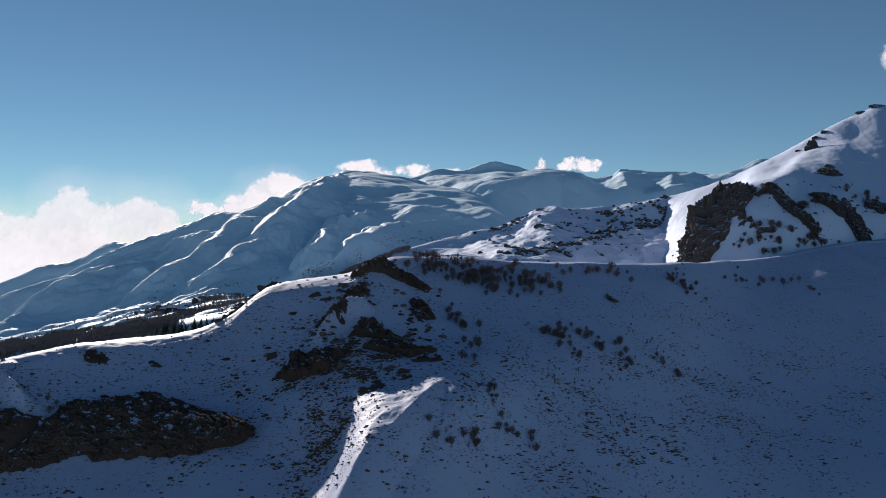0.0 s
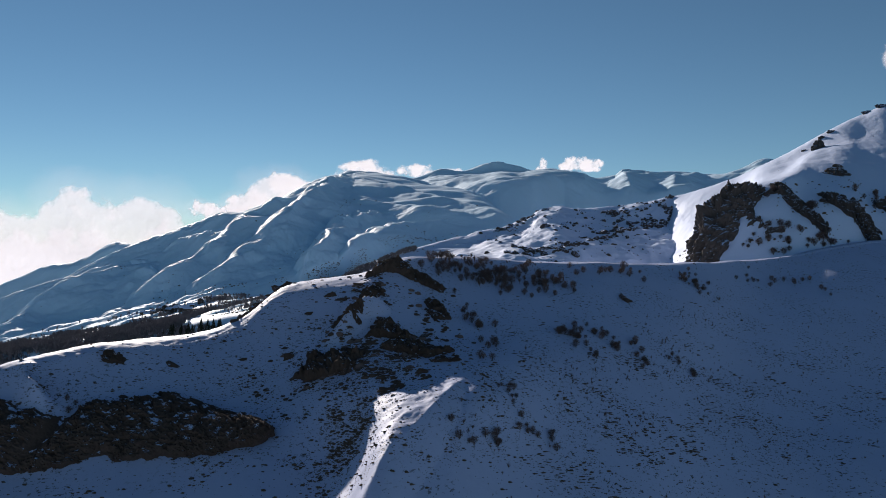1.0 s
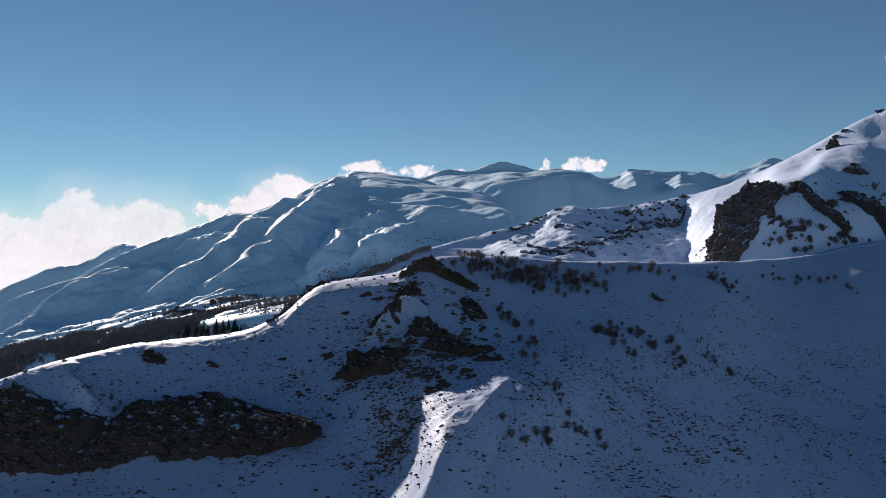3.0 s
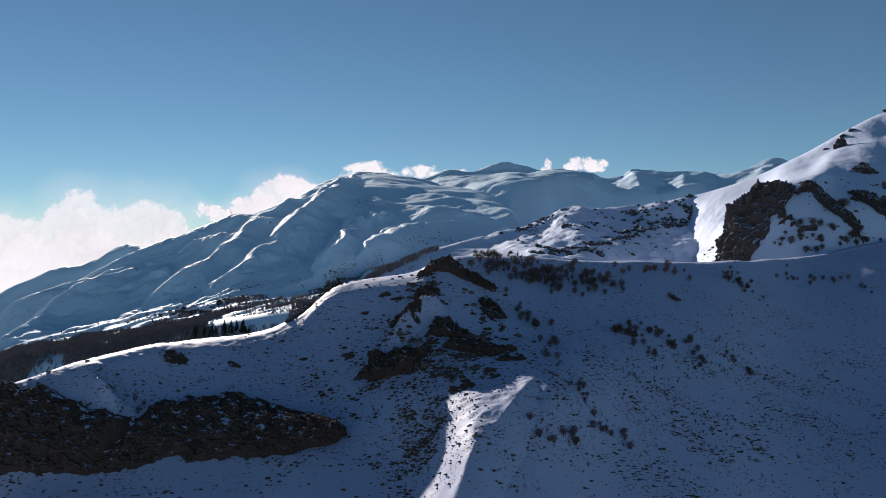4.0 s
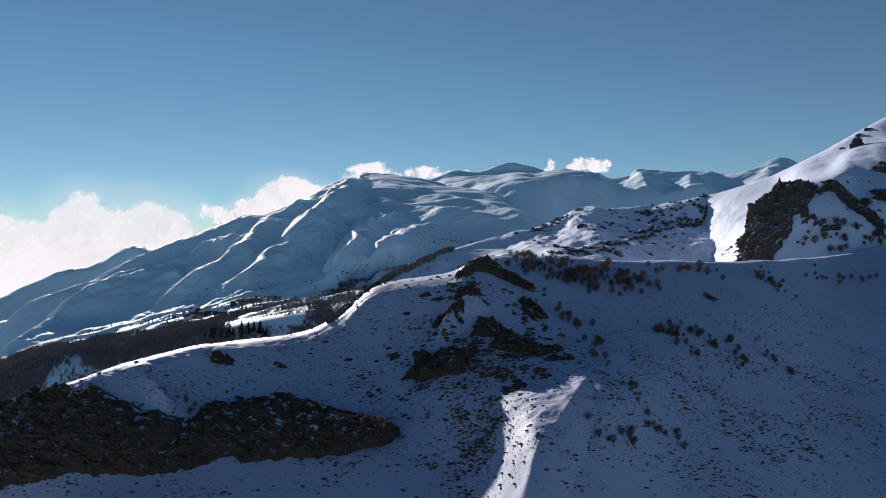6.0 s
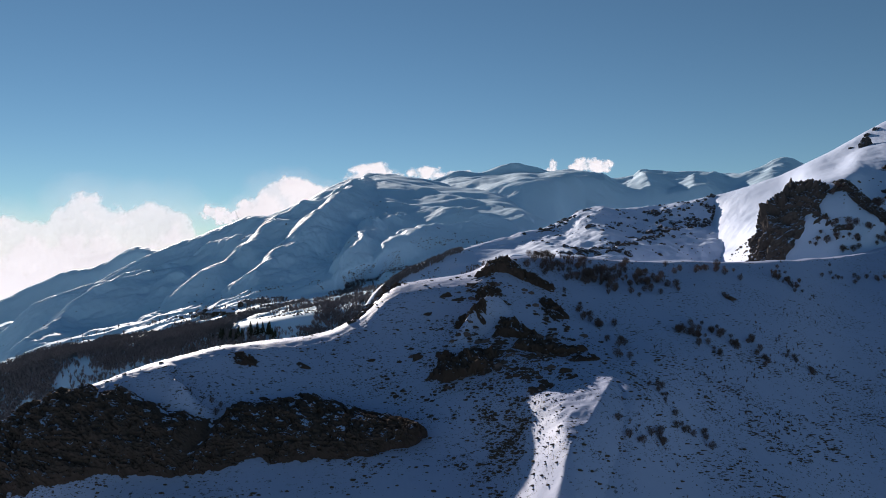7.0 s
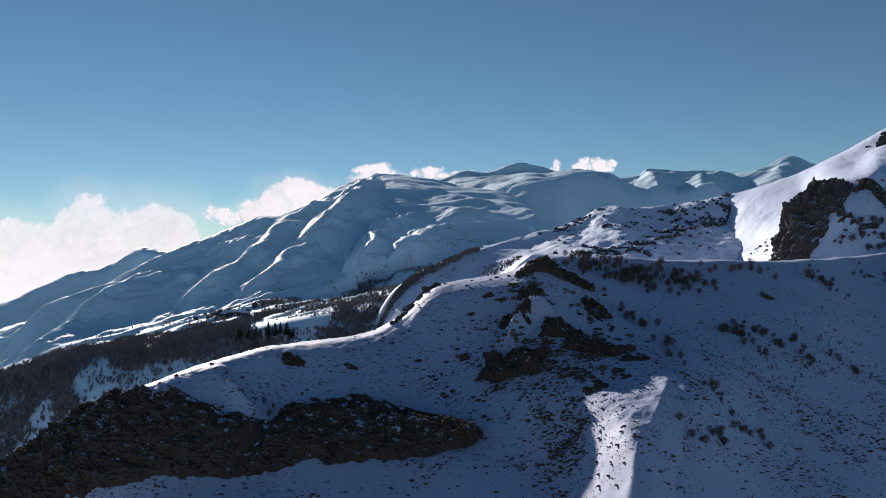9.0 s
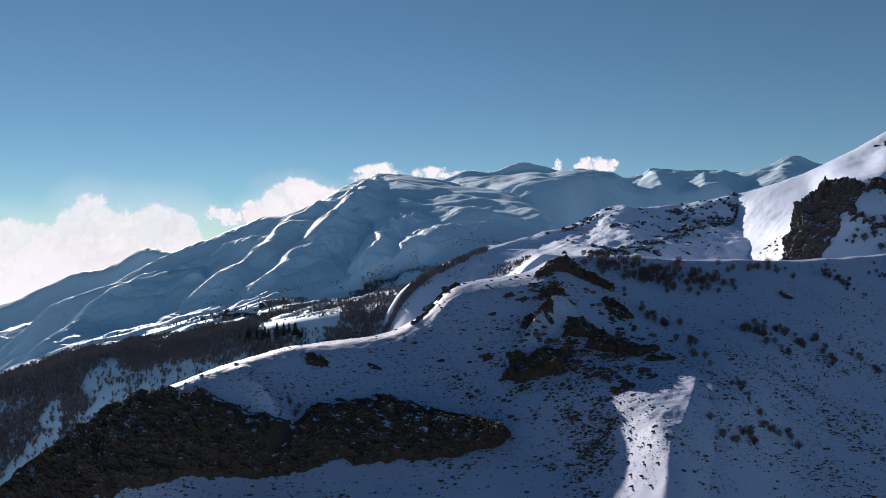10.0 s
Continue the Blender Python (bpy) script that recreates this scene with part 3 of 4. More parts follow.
def rock_mesh(name, width, deep, high, mat, seed, around=56, up=36, facets=20, rough=0.1):
    """An angular, fissured rock round the origin: broken along flat planes, worn at two scales."""
    rng = np.random.default_rng(seed)
    a = np.linspace(0, math.tau, around, endpoint=False)
    b = np.linspace(-math.pi / 2, math.pi / 2, up)
    A, B = np.meshgrid(a, b)
    d = np.stack([np.cos(A) * np.cos(B), np.sin(A) * np.cos(B), np.sin(B)], -1)
    n = rng.normal(size=(facets, 3))
    n /= np.linalg.norm(n, axis=1, keepdims=True)
    k = np.min((0.72 + 0.28 * rng.random(facets)) / np.maximum(d @ n.T, 0.3), axis=-1)
    q = d * k[..., None]
    u, v, w = q[..., 0] + 0.6 * q[..., 2], q[..., 1] + 0.8 * q[..., 2], q[..., 0] - 0.7 * q[..., 1]
    k = k * (1 + rough * (1.2 * fbm(u * 3 + seed, v * 3, 1.0, 5, seed, 0.6) + 1.5 * (crags(w * 2.5 + seed, q[..., 2] * 2.5, 1.0, 4, seed + 5) - 0.6)))
    p = d * k[..., None] * np.array([width, deep, high]) / 1.7
    p[0], p[-1] = p[0].mean(0), p[-1].mean(0)
    i = np.arange(up * around).reshape(up, around)
    j = np.roll(i, -1, 1)
    faces = np.stack([i[:-1], j[:-1], j[1:], i[1:]], -1).reshape(-1, 4)
    return mesh_from(name, p.reshape(-1, 3), faces, mat)


def grounded(land, x, y):
    """Heights of the land at many places at once."""
    q = land.reshape(-1, 3)
    near = q[(q[:, 0] > x.min() - 3) & (q[:, 0] < x.max() + 3) & (q[:, 1] > y.min() - 3) & (q[:, 1] < y.max() + 3)]
    out = np.empty(x.size)
    for i, (px, py) in enumerate(zip(x.ravel(), y.ravel())):
        d = (near[:, 0] - px) ** 2 + (near[:, 1] - py) ** 2
        k = np.argpartition(d, 4)[:4]
        w = 1 / (d[k] + 0.02)
        out[i] = (near[k, 2] * w).sum() / w.sum()
    return out.reshape(x.shape)


def broken(p, lift, way, size, seed):
    """Rock standing out of a surface p by lift metres towards way: blocks, fissures, crumbled edges."""
    x, y, z = p[..., 0], p[..., 1], p[..., 2]
    u, v = x + 0.35 * y, z * 1.3 + 0.5 * y
    warp = fbm(u, v, size * 1.3, 3, seed + 11) * size * 0.35
    block = np.round((0.5 + 0.5 * fbm(u + warp, v - warp, size * 0.7, 2, seed + 3)) * 4) / 4
    chip = np.round((0.5 + 0.5 * fbm(u - warp, v + warp, size * 0.22, 2, seed + 5)) * 3) / 3
    fissure = np.clip(1 - np.abs(fbm(u + 2 * warp, v * 0.45, size * 0.5, 3, seed + 7)) * 7, 0, 1)
    push = lift * (0.35 + 0.8 * block + 0.25 * chip) + np.clip(lift, 0, 2) * (0.22 * fbm(u, v, size * 0.12, 4, seed + 9, 0.6) - 0.45 * fissure)
    return p + push[..., None] * np.array(way)


def outcrop(name, land, x, y, a, b, high, mat, seed, label, turn=0.0, way=(0, -0.78, 0.62)):
    """A ragged outcrop growing out of the slope, a by b metres from its middle."""
    nu, nv = 96, 72
    U, V = np.meshgrid(np.linspace(-1.25, 1.25, nu), np.linspace(1.25, -1.25, nv))
    c, s_ = math.cos(radians(turn)), math.sin(radians(turn))
    gx, gy = x + U * a * c - V * b * s_, y + U * a * s_ + V * b * c
    r = (np.abs(U) ** 2.6 + np.abs(V) ** 2.6) ** (1 / 2.6)
    inside = 1 - r + 0.34 * fbm(gx, gy, max(a, b) * 0.7, 5, seed, 0.6)
    lift = high * (np.clip(inside * 2.6, -0.5, 1) ** 1 * soft(inside, -0.4, 0.25) - 0.12) - 0.5 * soft(inside, 0.1, -0.2)
    p = np.stack([gx, gy, grounded(land, gx, gy)], -1)
    return tagged(sheet(name, broken(p, lift, way, max(3.0, a * 0.7), seed), mat, "", "", "", False), label, "rock", "rocks on the slopes")


def rock(name, land, x, y, width, high, mat, seed, label, parent=None, sink=0.1, fore=0.55, **shape):
    g = ground_at(land, x, y)
    ob = new(name, rock_mesh(name, width, width * fore, high, mat, seed, **shape))
    ob.matrix_world = pose(g[0], g[1] + 0.12 * width, g[2] - sink * high, 0, 0, (seed * 37) % 50 - 25)
    if parent:
        ob.parent = parent
        return ob
    return tagged(ob, label, "rock", "rocks on the slopes")


CLIFF_TOP = [(-172, 168, 38), (-159, 176, 51.4), (-152, 178, 57), (-147, 181, 61), (-141, 184, 64.3), (-131, 184, 66.5), (-120, 184, 64.8), (-110, 183, 61.6), (-102, 184, 59.4), (-95, 190, 60.2), (-84, 196, 61.2), (-75, 198, 61.2), (-66, 194, 58.6), (-59, 192, 57.4), (-53, 189, 57.2), (-46.5, 183, 55)]
CLIFF_FOOT = [(-176, 160, 22), (-162, 164, 36), (-153, 166, 41), (-146, 167, 43), (-139, 167, 44), (-132, 168, 45), (-120, 169, 46), (-110, 170, 46), (-101, 172, 46.5), (-95, 174, 47.5), (-86, 176, 48.5), (-78, 176, 48.5), (-68, 177, 49), (-59, 176.5, 50), (-51, 176.5, 52), (-46, 181, 53.5)]


def cliff():
    base = tagged(new("cliff"), "dark brown volcanic cliff with snow lodged on its ledges", "cliff")
    top, foot = np.array(CLIFF_TOP, float), np.array(CLIFF_FOOT, float)
    out = np.array([0, -0.8, 0.6])
    rails = [top, top * 0.7 + foot * 0.3 + 2.6 * out, top * 0.3 + foot * 0.7 + 2.6 * out, foot]
    p = drape(rails, (48, 56, 48), 760)
    down = np.linspace(0, 1, p.shape[0])[:, None] + 0 * p[..., 0]
    along = np.linspace(0, 1, p.shape[1])[None] + 0 * p[..., 0]
    rim = np.minimum(np.minimum(down, 1 - down) * 9, np.minimum(along, 1 - along) * 40)
    inside = np.minimum(rim, 1.0) + 1.0 * fbm(p[..., 0], p[..., 2] * 1.4, 7, 6, 111, 0.62) * soft(rim, 2.2, 0.2)
    # a gully of snow parts the cliff under the small spur
    inside -= 1.1 * np.exp(-((p[..., 0] + 101 - (p[..., 2] - 55) * 0.5) / 2.6) ** 2) * soft(down, 0.95, 0.45)
    lift = 3.4 * np.clip(inside, -0.4, 1) - 0.9
    p = broken(p, lift, (0, -0.8, 0.6), 8.0, 117)
    for first, last in ((0, 280), (280, 510), (510, p.shape[1] - 1)):
        ob = sheet("buttress", p[:, first:last + 1], DARK_ROCK, "", "", "", False)
        ob.parent = base
    return base


cliff()
for k, (x, y, a, b, h, turn) in enumerate([
        (-36.5, 205, 9.5, 8.0, 5.0, -12), (-22.5, 254, 10, 4.5, 4.2, 10), (-10.5, 254, 5.5, 3.2, 2.8, -20), (-13.5, 209.5, 10, 5, 3.6, -14), (-20.5, 218, 7, 5, 3.0, -20),
        (-34, 225, 4.5, 4.5, 2.0, 30), (-7, 238, 3.6, 7, 2.2, 12), (-28, 238, 4, 3.5, 1.6, 0), (-98.1, 207.4, 3.6, 2.0, 1.5, 0), (-62.8, 255.0, 6.5, 2.4, 2.0, -10), (-4.5, 200, 4.5, 1.5, 1.3, -10)]):
    outcrop("rock_outcrop", HILL_LAND, x, y, a, b, h, DARK_ROCK, 31 + k, "ragged dark brown rock outcrop jutting from the snowy hillside", turn)
for k, (x, y, w, h) in enumerate([
        (-8.2, 235.5, 3.4, 2.5), (-28, 231, 4, 2.2), (-82, 208.3, 3.2, 1.7), (-41.5, 238.2, 3.5, 2.2), (-45, 203.3, 2.6, 1.7), (-89.8, 194.6, 2.2, 1.3), (-10, 192, 3, 1.6),
        (-50, 213, 1.8, 1.2), (-63, 214, 1.6, 1.1), (-55, 199, 1.7, 1.2), (-71, 222, 1.5, 1.0), (-33, 243, 2.6, 1.6), (-37, 236, 2.2, 1.4), (-24, 236, 2.4, 1.5), (62, 272, 2.2, 1.3), (-47, 231, 2.0, 1.2), (-61, 250, 3.2, 1.8), (-63.5, 247, 2.6, 1.6), (-66, 243, 3.4, 1.9), (-68, 240, 2.4, 1.4), (-70, 237, 2.8, 1.5), (-59, 251, 2.2, 1.4), (-72, 234, 1.8, 1.1)]):
    rock("rock", HILL_LAND, x, y, w, h, DARK_ROCK, 51 + k, "small dark rock in the snow of the hillside", sink=0.05, around=28, up=18, facets=12)


def crag():
    base = tagged(new("crag"), "dark steep crag with snow in its cracks below the sunlit face", "cliff")
    for k, (x, y, z, w, deep, h) in enumerate([
            (173, 460, 104, 42, 34, 52), (185, 461, 119, 30, 30, 42), (166, 459, 97, 32, 30, 36), (190, 451, 108, 26, 24, 32), (178, 455, 121, 20, 22, 26), (199, 455, 124, 18, 20, 22)]):
        ob = new("buttress", rock_mesh("buttress", w, deep, h, GREY_ROCK, 61 + k, 110, 80, 26, 0.11))
        ob.matrix_world = pose(x, y, z, 0, 0, (k * 37) % 60)
        ob.parent = base
    return base


crag()
for k, (x, y, a, b, h, turn) in enumerate([
        (206, 446, 13, 6, 5, -50), (212, 435, 9, 5, 4, -40), (239, 449, 13, 9, 6, -20), (249, 441, 8, 7, 5, -40), (270, 457, 8, 6, 4, -20), (267, 509, 8, 6, 4, 0)]):
    outcrop("rock_outcrop", PEAK_LAND, x, y, a, b, h, GREY_ROCK, 81 + k, "grey-brown rock outcrop with shrubs on the steep slope", turn, (-0.3, -0.75, 0.6))
for k, (x, y, w, h) in enumerate([
        (316, 628, 12, 15), (268, 506, 9, 6), (188.4, 427.7, 8, 4), (333.1, 655.1, 7, 3.5), (343.2, 658.5, 8, 3.5), (275.1, 520.8, 7, 4), (309.0, 640.5, 5, 2.5), (396, 668, 14, 5), (384, 672, 10, 4)]):
    rock("rock", PEAK_LAND, x, y, w, h, GREY_ROCK, 71 + k, "grey-brown rock standing out of the snow slope", sink=0.1)
rng = np.random.default_rng(91)
for k, (x, y, w) in enumerate([
        (76, 720, 9), (88, 729, 7), (52, 683, 8), (61, 551, 7), (88, 565, 9), (144, 661, 9), (187, 697, 11), (218, 706, 10), (155, 716, 9), (167, 707, 11), (117, 658, 6), (90, 645, 7)]):
    for q in range(3):
        side = w * (0.35 + 0.5 * rng.random())
        rock("boulder", KNOLL_LAND, x + rng.normal() * w * 0.9, y + rng.normal() * w * 0.9, side, side * (0.5 + 0.3 * rng.random()), GREY_ROCK, 101 + 3 * k + q,
             "grey-brown boulder on the snowy terrace", sink=0.05, around=24, up=16, facets=12, fore=0.8)


# ---- stones, tufts, woods: what nobody could count ----
def heap(name, land, chosen, sizes, mat, label, category, seed, flat=0.45, ring=6, wide=1.0):
    """Small uneven mounds at chosen points of the land, joined."""
    rng = np.random.default_rng(seed)
    n = len(chosen)
    a = np.arange(ring) / ring * math.tau
    pts = np.zeros((n, 2 * ring + 1, 3))
    for level, (reach, lift) in enumerate(((1.0, -0.25), (0.72, 0.6))):
        r = reach * (0.65 + 0.7 * rng.random((n, ring)))
        pts[:, level * ring:(level + 1) * ring, 0] = np.cos(a) * r
        pts[:, level * ring:(level + 1) * ring, 1] = np.sin(a) * r * 0.7
        pts[:, level * ring:(level + 1) * ring, 2] = lift * (0.6 + 0.8 * rng.random((n, ring)))
    pts[:, -1, 2] = 1.0
    pts *= (sizes / 2)[:, None, None] * np.array([wide, 1, 2 * flat])
    pts += chosen[:, None, :]
    i = np.arange(ring)
    j = (i + 1) % ring
    tri = np.concatenate([np.stack([i, j, j + ring], -1), np.stack([i, j + ring, i + ring], -1), np.stack([i + ring, j + ring, np.full(ring, 2 * ring)], -1)])
    faces = (tri[None] + (np.arange(n) * (2 * ring + 1))[:, None, None]).reshape(-1, 3)
    ob = new(name, mesh_from(name, pts.reshape(-1, 3), faces, mat))
    return tagged(ob, label, category, kind="stuff")


def picks(land, count, chance, seed):
    """Random points of the land, kept where chance(x, y) beats a throw."""
    rng = np.random.default_rng(seed)
    r, c = land.shape[0] - 1, land.shape[1] - 1
    i, j = rng.random(count) * r, rng.random(count) * c
    i0, j0 = i.astype(int), j.astype(int)
    fi, fj = (i - i0)[:, None], (j - j0)[:, None]
    p = (land[i0, j0] * (1 - fi) * (1 - fj) + land[i0 + 1, j0] * fi * (1 - fj) + land[i0, j0 + 1] * (1 - fi) * fj + land[i0 + 1, j0 + 1] * fi * fj)
    return p[rng.random(count) < chance(p[:, 0], p[:, 1])], rng


def tuft_chance(x, y):
    clump = soft(fbm(x, y * 0.9, 11, 5, 71, 0.6), 0.05, 0.8)
    gully = np.exp(-((x + 33 + (y - 200) * 0.12) / 16) ** 2) * soft(y, 265, 225)
    lower = soft(y - x * 0.25, 225, 175)
    left = soft(x, -40, -60) * 0.025
    drift = np.exp(-((x + 14 - (y - 160) * 0.5) / 9) ** 2) * soft(y, 186, 178)
    return (1 - 0.8 * drift) * np.clip(0.004 + 0.42 * gully * (0.15 + clump) + (0.25 * lower + left) * clump, 0, 1) * (y > 140)


pts, rng = picks(HILL_LAND[20:], 420000, tuft_chance, 5)
heap("dry_tufts", HILL_LAND, pts, 0.2 + 0.95 * rng.random(len(pts)) ** 7, DRY_GRASS, "dark dry grass tufts and stones poking through thin snow", "tufts", 6, 0.3, wide=1.25)
def crumb_chance(x, y):
    drift = np.exp(-((x + 14 - (y - 160) * 0.5) / 9) ** 2) * soft(y, 186, 178)
    right = soft(x, -20, 30) * soft(y - x * 0.3, 260, 190)
    return (1 - 0.7 * drift) * (0.012 + 0.17 * (0.25 + right) * soft(fbm(x * 0.5, y * 1.2, 13, 5, 75, 0.6), -0.05, 0.6)) * (y > 140)


pts, rng = picks(HILL_LAND[48:], 420000, crumb_chance, 31)
heap("grass_crumbs", HILL_LAND, pts, 0.14 + 0.4 * rng.random(len(pts)) ** 3, DRY_GRASS, "fine brown grass tips and crumbs of earth in thin snow", "grass", 32, 0.3, ring=5, wide=1.6)


def gully_chance(x, y):
    clump = soft(fbm(x * 0.8, y * 1.2, 8, 4, 101), 0.12, 0.5)
    return 0.28 * clump * np.exp(-((x + 26 + (y - 215) * 0.15) / 15) ** 2) * soft(y, 256, 240) * soft(y, 186, 198)


pts, rng = picks(HILL_LAND[20:], 60000, gully_chance, 23)
heap("gully_scrub", HILL_LAND, pts, 0.5 + 2.0 * rng.random(len(pts)) ** 3, TWIG, "low brown scrub and stones round the outcrops of the gully", "scrub", 24, 0.4, ring=8, wide=1.3)
def rubble_chance(x, y):
    beds = sum(np.exp(-((x - bx) / sx) ** 2 - ((y - by) / sy) ** 2) for bx, by, sx, sy in (
        (-36, 205, 12, 9), (-22, 254, 11, 6), (-10, 254, 8, 5), (-13, 209, 13, 7), (-20, 218, 10, 8), (-34, 226, 8, 8), (-7, 238, 6, 10), (-28, 238, 8, 6), (-14, 226, 12, 9), (-20, 196, 9, 9), (-19, 184, 4, 6)))
    return np.clip(0.75 * beds, 0, 0.75) * soft(fbm(x, y, 6, 4, 115, 0.6), -0.1, 0.6)


pts, rng = picks(HILL_LAND[30:], 130000, rubble_chance, 35)
heap("outcrop_rubble", HILL_LAND, pts, 0.22 + 1.7 * rng.random(len(pts)) ** 5, DARK_ROCK, "dark rubble and broken stones round the rock outcrops", "stones", 36, 0.4, ring=6, wide=1.3)
pts, rng = picks(HILL_LAND[60:], 120000, lambda x, y: 0.6 * soft(fbm(x * 0.7, y * 1.1, 13, 5, 79, 0.65), 0.05, 0.7) * soft(x, 5, 25) * soft(y - x * 0.35, 275, 205) * (y > 140), 17)
heap("grass_streaks", HILL_LAND, pts, 0.24 + 0.7 * rng.random(len(pts)) ** 3, DRY_GRASS, "flat streaks of brown grass between strips of snow", "grass", 18, 0.22, wide=2.3)
pts, rng = picks(MOUNTAIN_LAND[60:230], 5000, lambda x, y: 0.5 * soft(fbm(x, y, 60, 4, 87), 0.25, 0.6), 19)
heap("mountain_stones", MOUNTAIN_LAND, pts, 0.8 + 2.5 * rng.random(len(pts)) ** 3, GREY_ROCK, "sparse dark stones on the snow mountain", "stones", 20, 0.4)
pts, rng = picks(PEAK_LAND[140:], 9000, lambda x, y: 0.14 * soft(fbm(x, y, 25, 3, 77), -0.1, 0.5), 7)
heap("slope_scrub", PEAK_LAND, pts, 0.8 + 2.2 * rng.random(len(pts)) ** 3, DRY_GRASS, "low dark scrub on the shaded snow slope", "scrub", 8, 0.4)
def terrace_chance(x, y):
    beds = sum(w * np.exp(-((x - bx) / sx) ** 2 - ((y - by) / sy) ** 2) for bx, by, sx, sy, w in (
        (75, 715, 22, 30, 0.8), (60, 690, 16, 20, 0.6), (165, 705, 30, 22, 0.8), (205, 708, 18, 20, 0.9), (110, 655, 30, 18, 0.5), (140, 640, 30, 30, 0.4)))
    brink = soft(np.abs(y - np.interp(x, [45, 61, 88, 144, 187, 218], [530, 551, 568, 655, 690, 706]) + 9 * fbm(x, y, 22, 3, 83)), 13, 3) * soft(x, 35, 55) * soft(x, 240, 220)
    return np.clip((0.7 * beds + 0.8 * brink) * soft(fbm(x, y, 14, 4, 81), -0.15, 0.5) + 0.012 * soft(x, 0, 60), 0, 1)


pts, rng = picks(KNOLL_LAND[60:], 16000, lambda x, y: 0.35 * soft(fbm(x, y, 18, 4, 89), 0.05, 0.5) * soft(x, 10, -10) * soft(x, -130, -115), 33)
heap("slope_stones", KNOLL_LAND, pts, 0.4 + 2.0 * rng.random(len(pts)) ** 4, DRY_GRASS, "small stones and dry scrub on the shaded terrace slope", "stones", 34, 0.4)
def brink_chance(x, y):
    line = np.interp(x, [45, 61, 88, 116, 144, 187, 218], [530, 551, 568, 610, 655, 690, 706]) - 6 + 7 * fbm(x, y, 24, 3, 84)
    return 0.8 * soft(np.abs(y - line), 9, 2) * soft(x, 45, 60) * soft(x, 240, 222) * soft(fbm(x, y, 10, 3, 86), -0.35, 0.3)


pts, rng = picks(KNOLL_LAND[60:], 26000, brink_chance, 37)
heap("brink_rocks", KNOLL_LAND, pts, 1.2 + 4.0 * rng.random(len(pts)) ** 2, GREY_ROCK, "dark band of broken rocks along the terrace's lower edge", "rocks", 38, 0.5, ring=7)
pts, rng = picks(KNOLL_LAND[20:], 30000, terrace_chance, 9)
heap("terrace_stones", KNOLL_LAND, pts, 0.8 + 4.0 * rng.random(len(pts)) ** 4, GREY_ROCK, "scattered grey-brown stones on the snowy terrace", "stones", 10, 0.45)


def thicket(name, points, height, mat, label, seed):
    """Leafless trees, joined: each a thin stem under a brush of upright twigs."""
    rng = np.random.default_rng(seed)
    n, blades = len(points), 14
    h = height * (0.6 + 0.7 * rng.random(n))
    pts = np.zeros((n, blades, 3, 3))
    turn = rng.random((n, blades)) * math.tau
    spread = rng.random((n, blades)) ** 0.6 * 0.42
    base = 0.15 + 0.35 * rng.random((n, blades))
    tip = 0.72 + 0.33 * rng.random((n, blades)) - spread * 0.5
    side = np.stack([-np.sin(turn), np.cos(turn)], -1) * 0.05
    for k, (s, w) in enumerate(((0.25, -1), (0.25, 1), (1.0, 0))):
        pts[:, :, k, 0] = np.cos(turn) * spread * s + side[..., 0] * w
        pts[:, :, k, 1] = np.sin(turn) * spread * s + side[..., 1] * w
    pts[:, :, 0, 2], pts[:, :, 1, 2], pts[:, :, 2, 2] = base, base + 0.12, tip
    pts[:, 0, :, 0], pts[:, 0, :, 1], pts[:, 0, :, 2] = (-0.035, 0.035, 0), (0, 0.02, 0), (-0.1, -0.1, 0.9)
    pts *= h[:, None, None, None]
    pts += points[:, None, None, :]
    mesh = mesh_from(name, pts.reshape(-1, 3), np.arange(n * blades * 3).reshape(-1, 3), mat)
    return tagged(new(name, mesh), label, "woods", kind="stuff")


def valley_chance(x, y):
    edge = 16 * fbm(x, y, 45, 4, 91)
    band = soft(y + edge, 572 + 18 * soft(np.abs(x + 187), 42, 30), 586) * soft(y + edge, 690, 665) * (0.3 * soft(x, -60, -120) + 0.7 * soft(x, -150, -200))
    upper = (0.08 + 0.3 * soft(x, -350, -260)) * soft(fbm(x, y, 45, 3, 95), 0.05, 0.4) * soft(y, 640, 660) * soft(y, 900, 840)
    slope = (0.05 + 0.42 * soft(fbm(x, y, 42, 4, 97), 0.05, 0.35)) * (y > 430) * (y < 600)
    return np.clip(band * (0.22 + 0.6 * soft(fbm(x, y, 30, 4, 93), -0.25, 0.35)) + upper + slope, 0, 1)


pts, rng = picks(MOUNTAIN_LAND[230:350], 30000, lambda x, y: 0.6 * soft(fbm(x * 0.5, y * 1.5, 40, 4, 85), -0.05, 0.45) * soft(x, -340, -280) * soft(x, 40, -20), 15)
heap("meadow_scrub", MOUNTAIN_LAND, pts, 0.6 + 2.0 * rng.random(len(pts)) ** 3, DRY_GRASS, "dark scrub and stones on the snowy terraced meadows", "scrub", 16, 0.4)
pts, rng = picks(MOUNTAIN_LAND[260:], 150000, valley_chance, 11)
thicket("valley_woods", pts, 5.0, WOODS, "dark leafless woods along the valley brink", 12)
def strip_chance(x, y):
    line = np.interp(x, [-124, -121, -112, -89, -62, -31], [578, 583, 593, 606, 615, 633])
    strip = soft(np.abs(y - line + 2 * fbm(x, y, 14, 3, 99)), 6.5, 3.5) * soft(x, -27, -33) * soft(x, -128, -121)
    return np.clip(strip + soft(np.hypot((x + 14) / 1.25, y - 584) + 4 * fbm(x, y, 9, 3, 98), 15, 11), 0, 1)


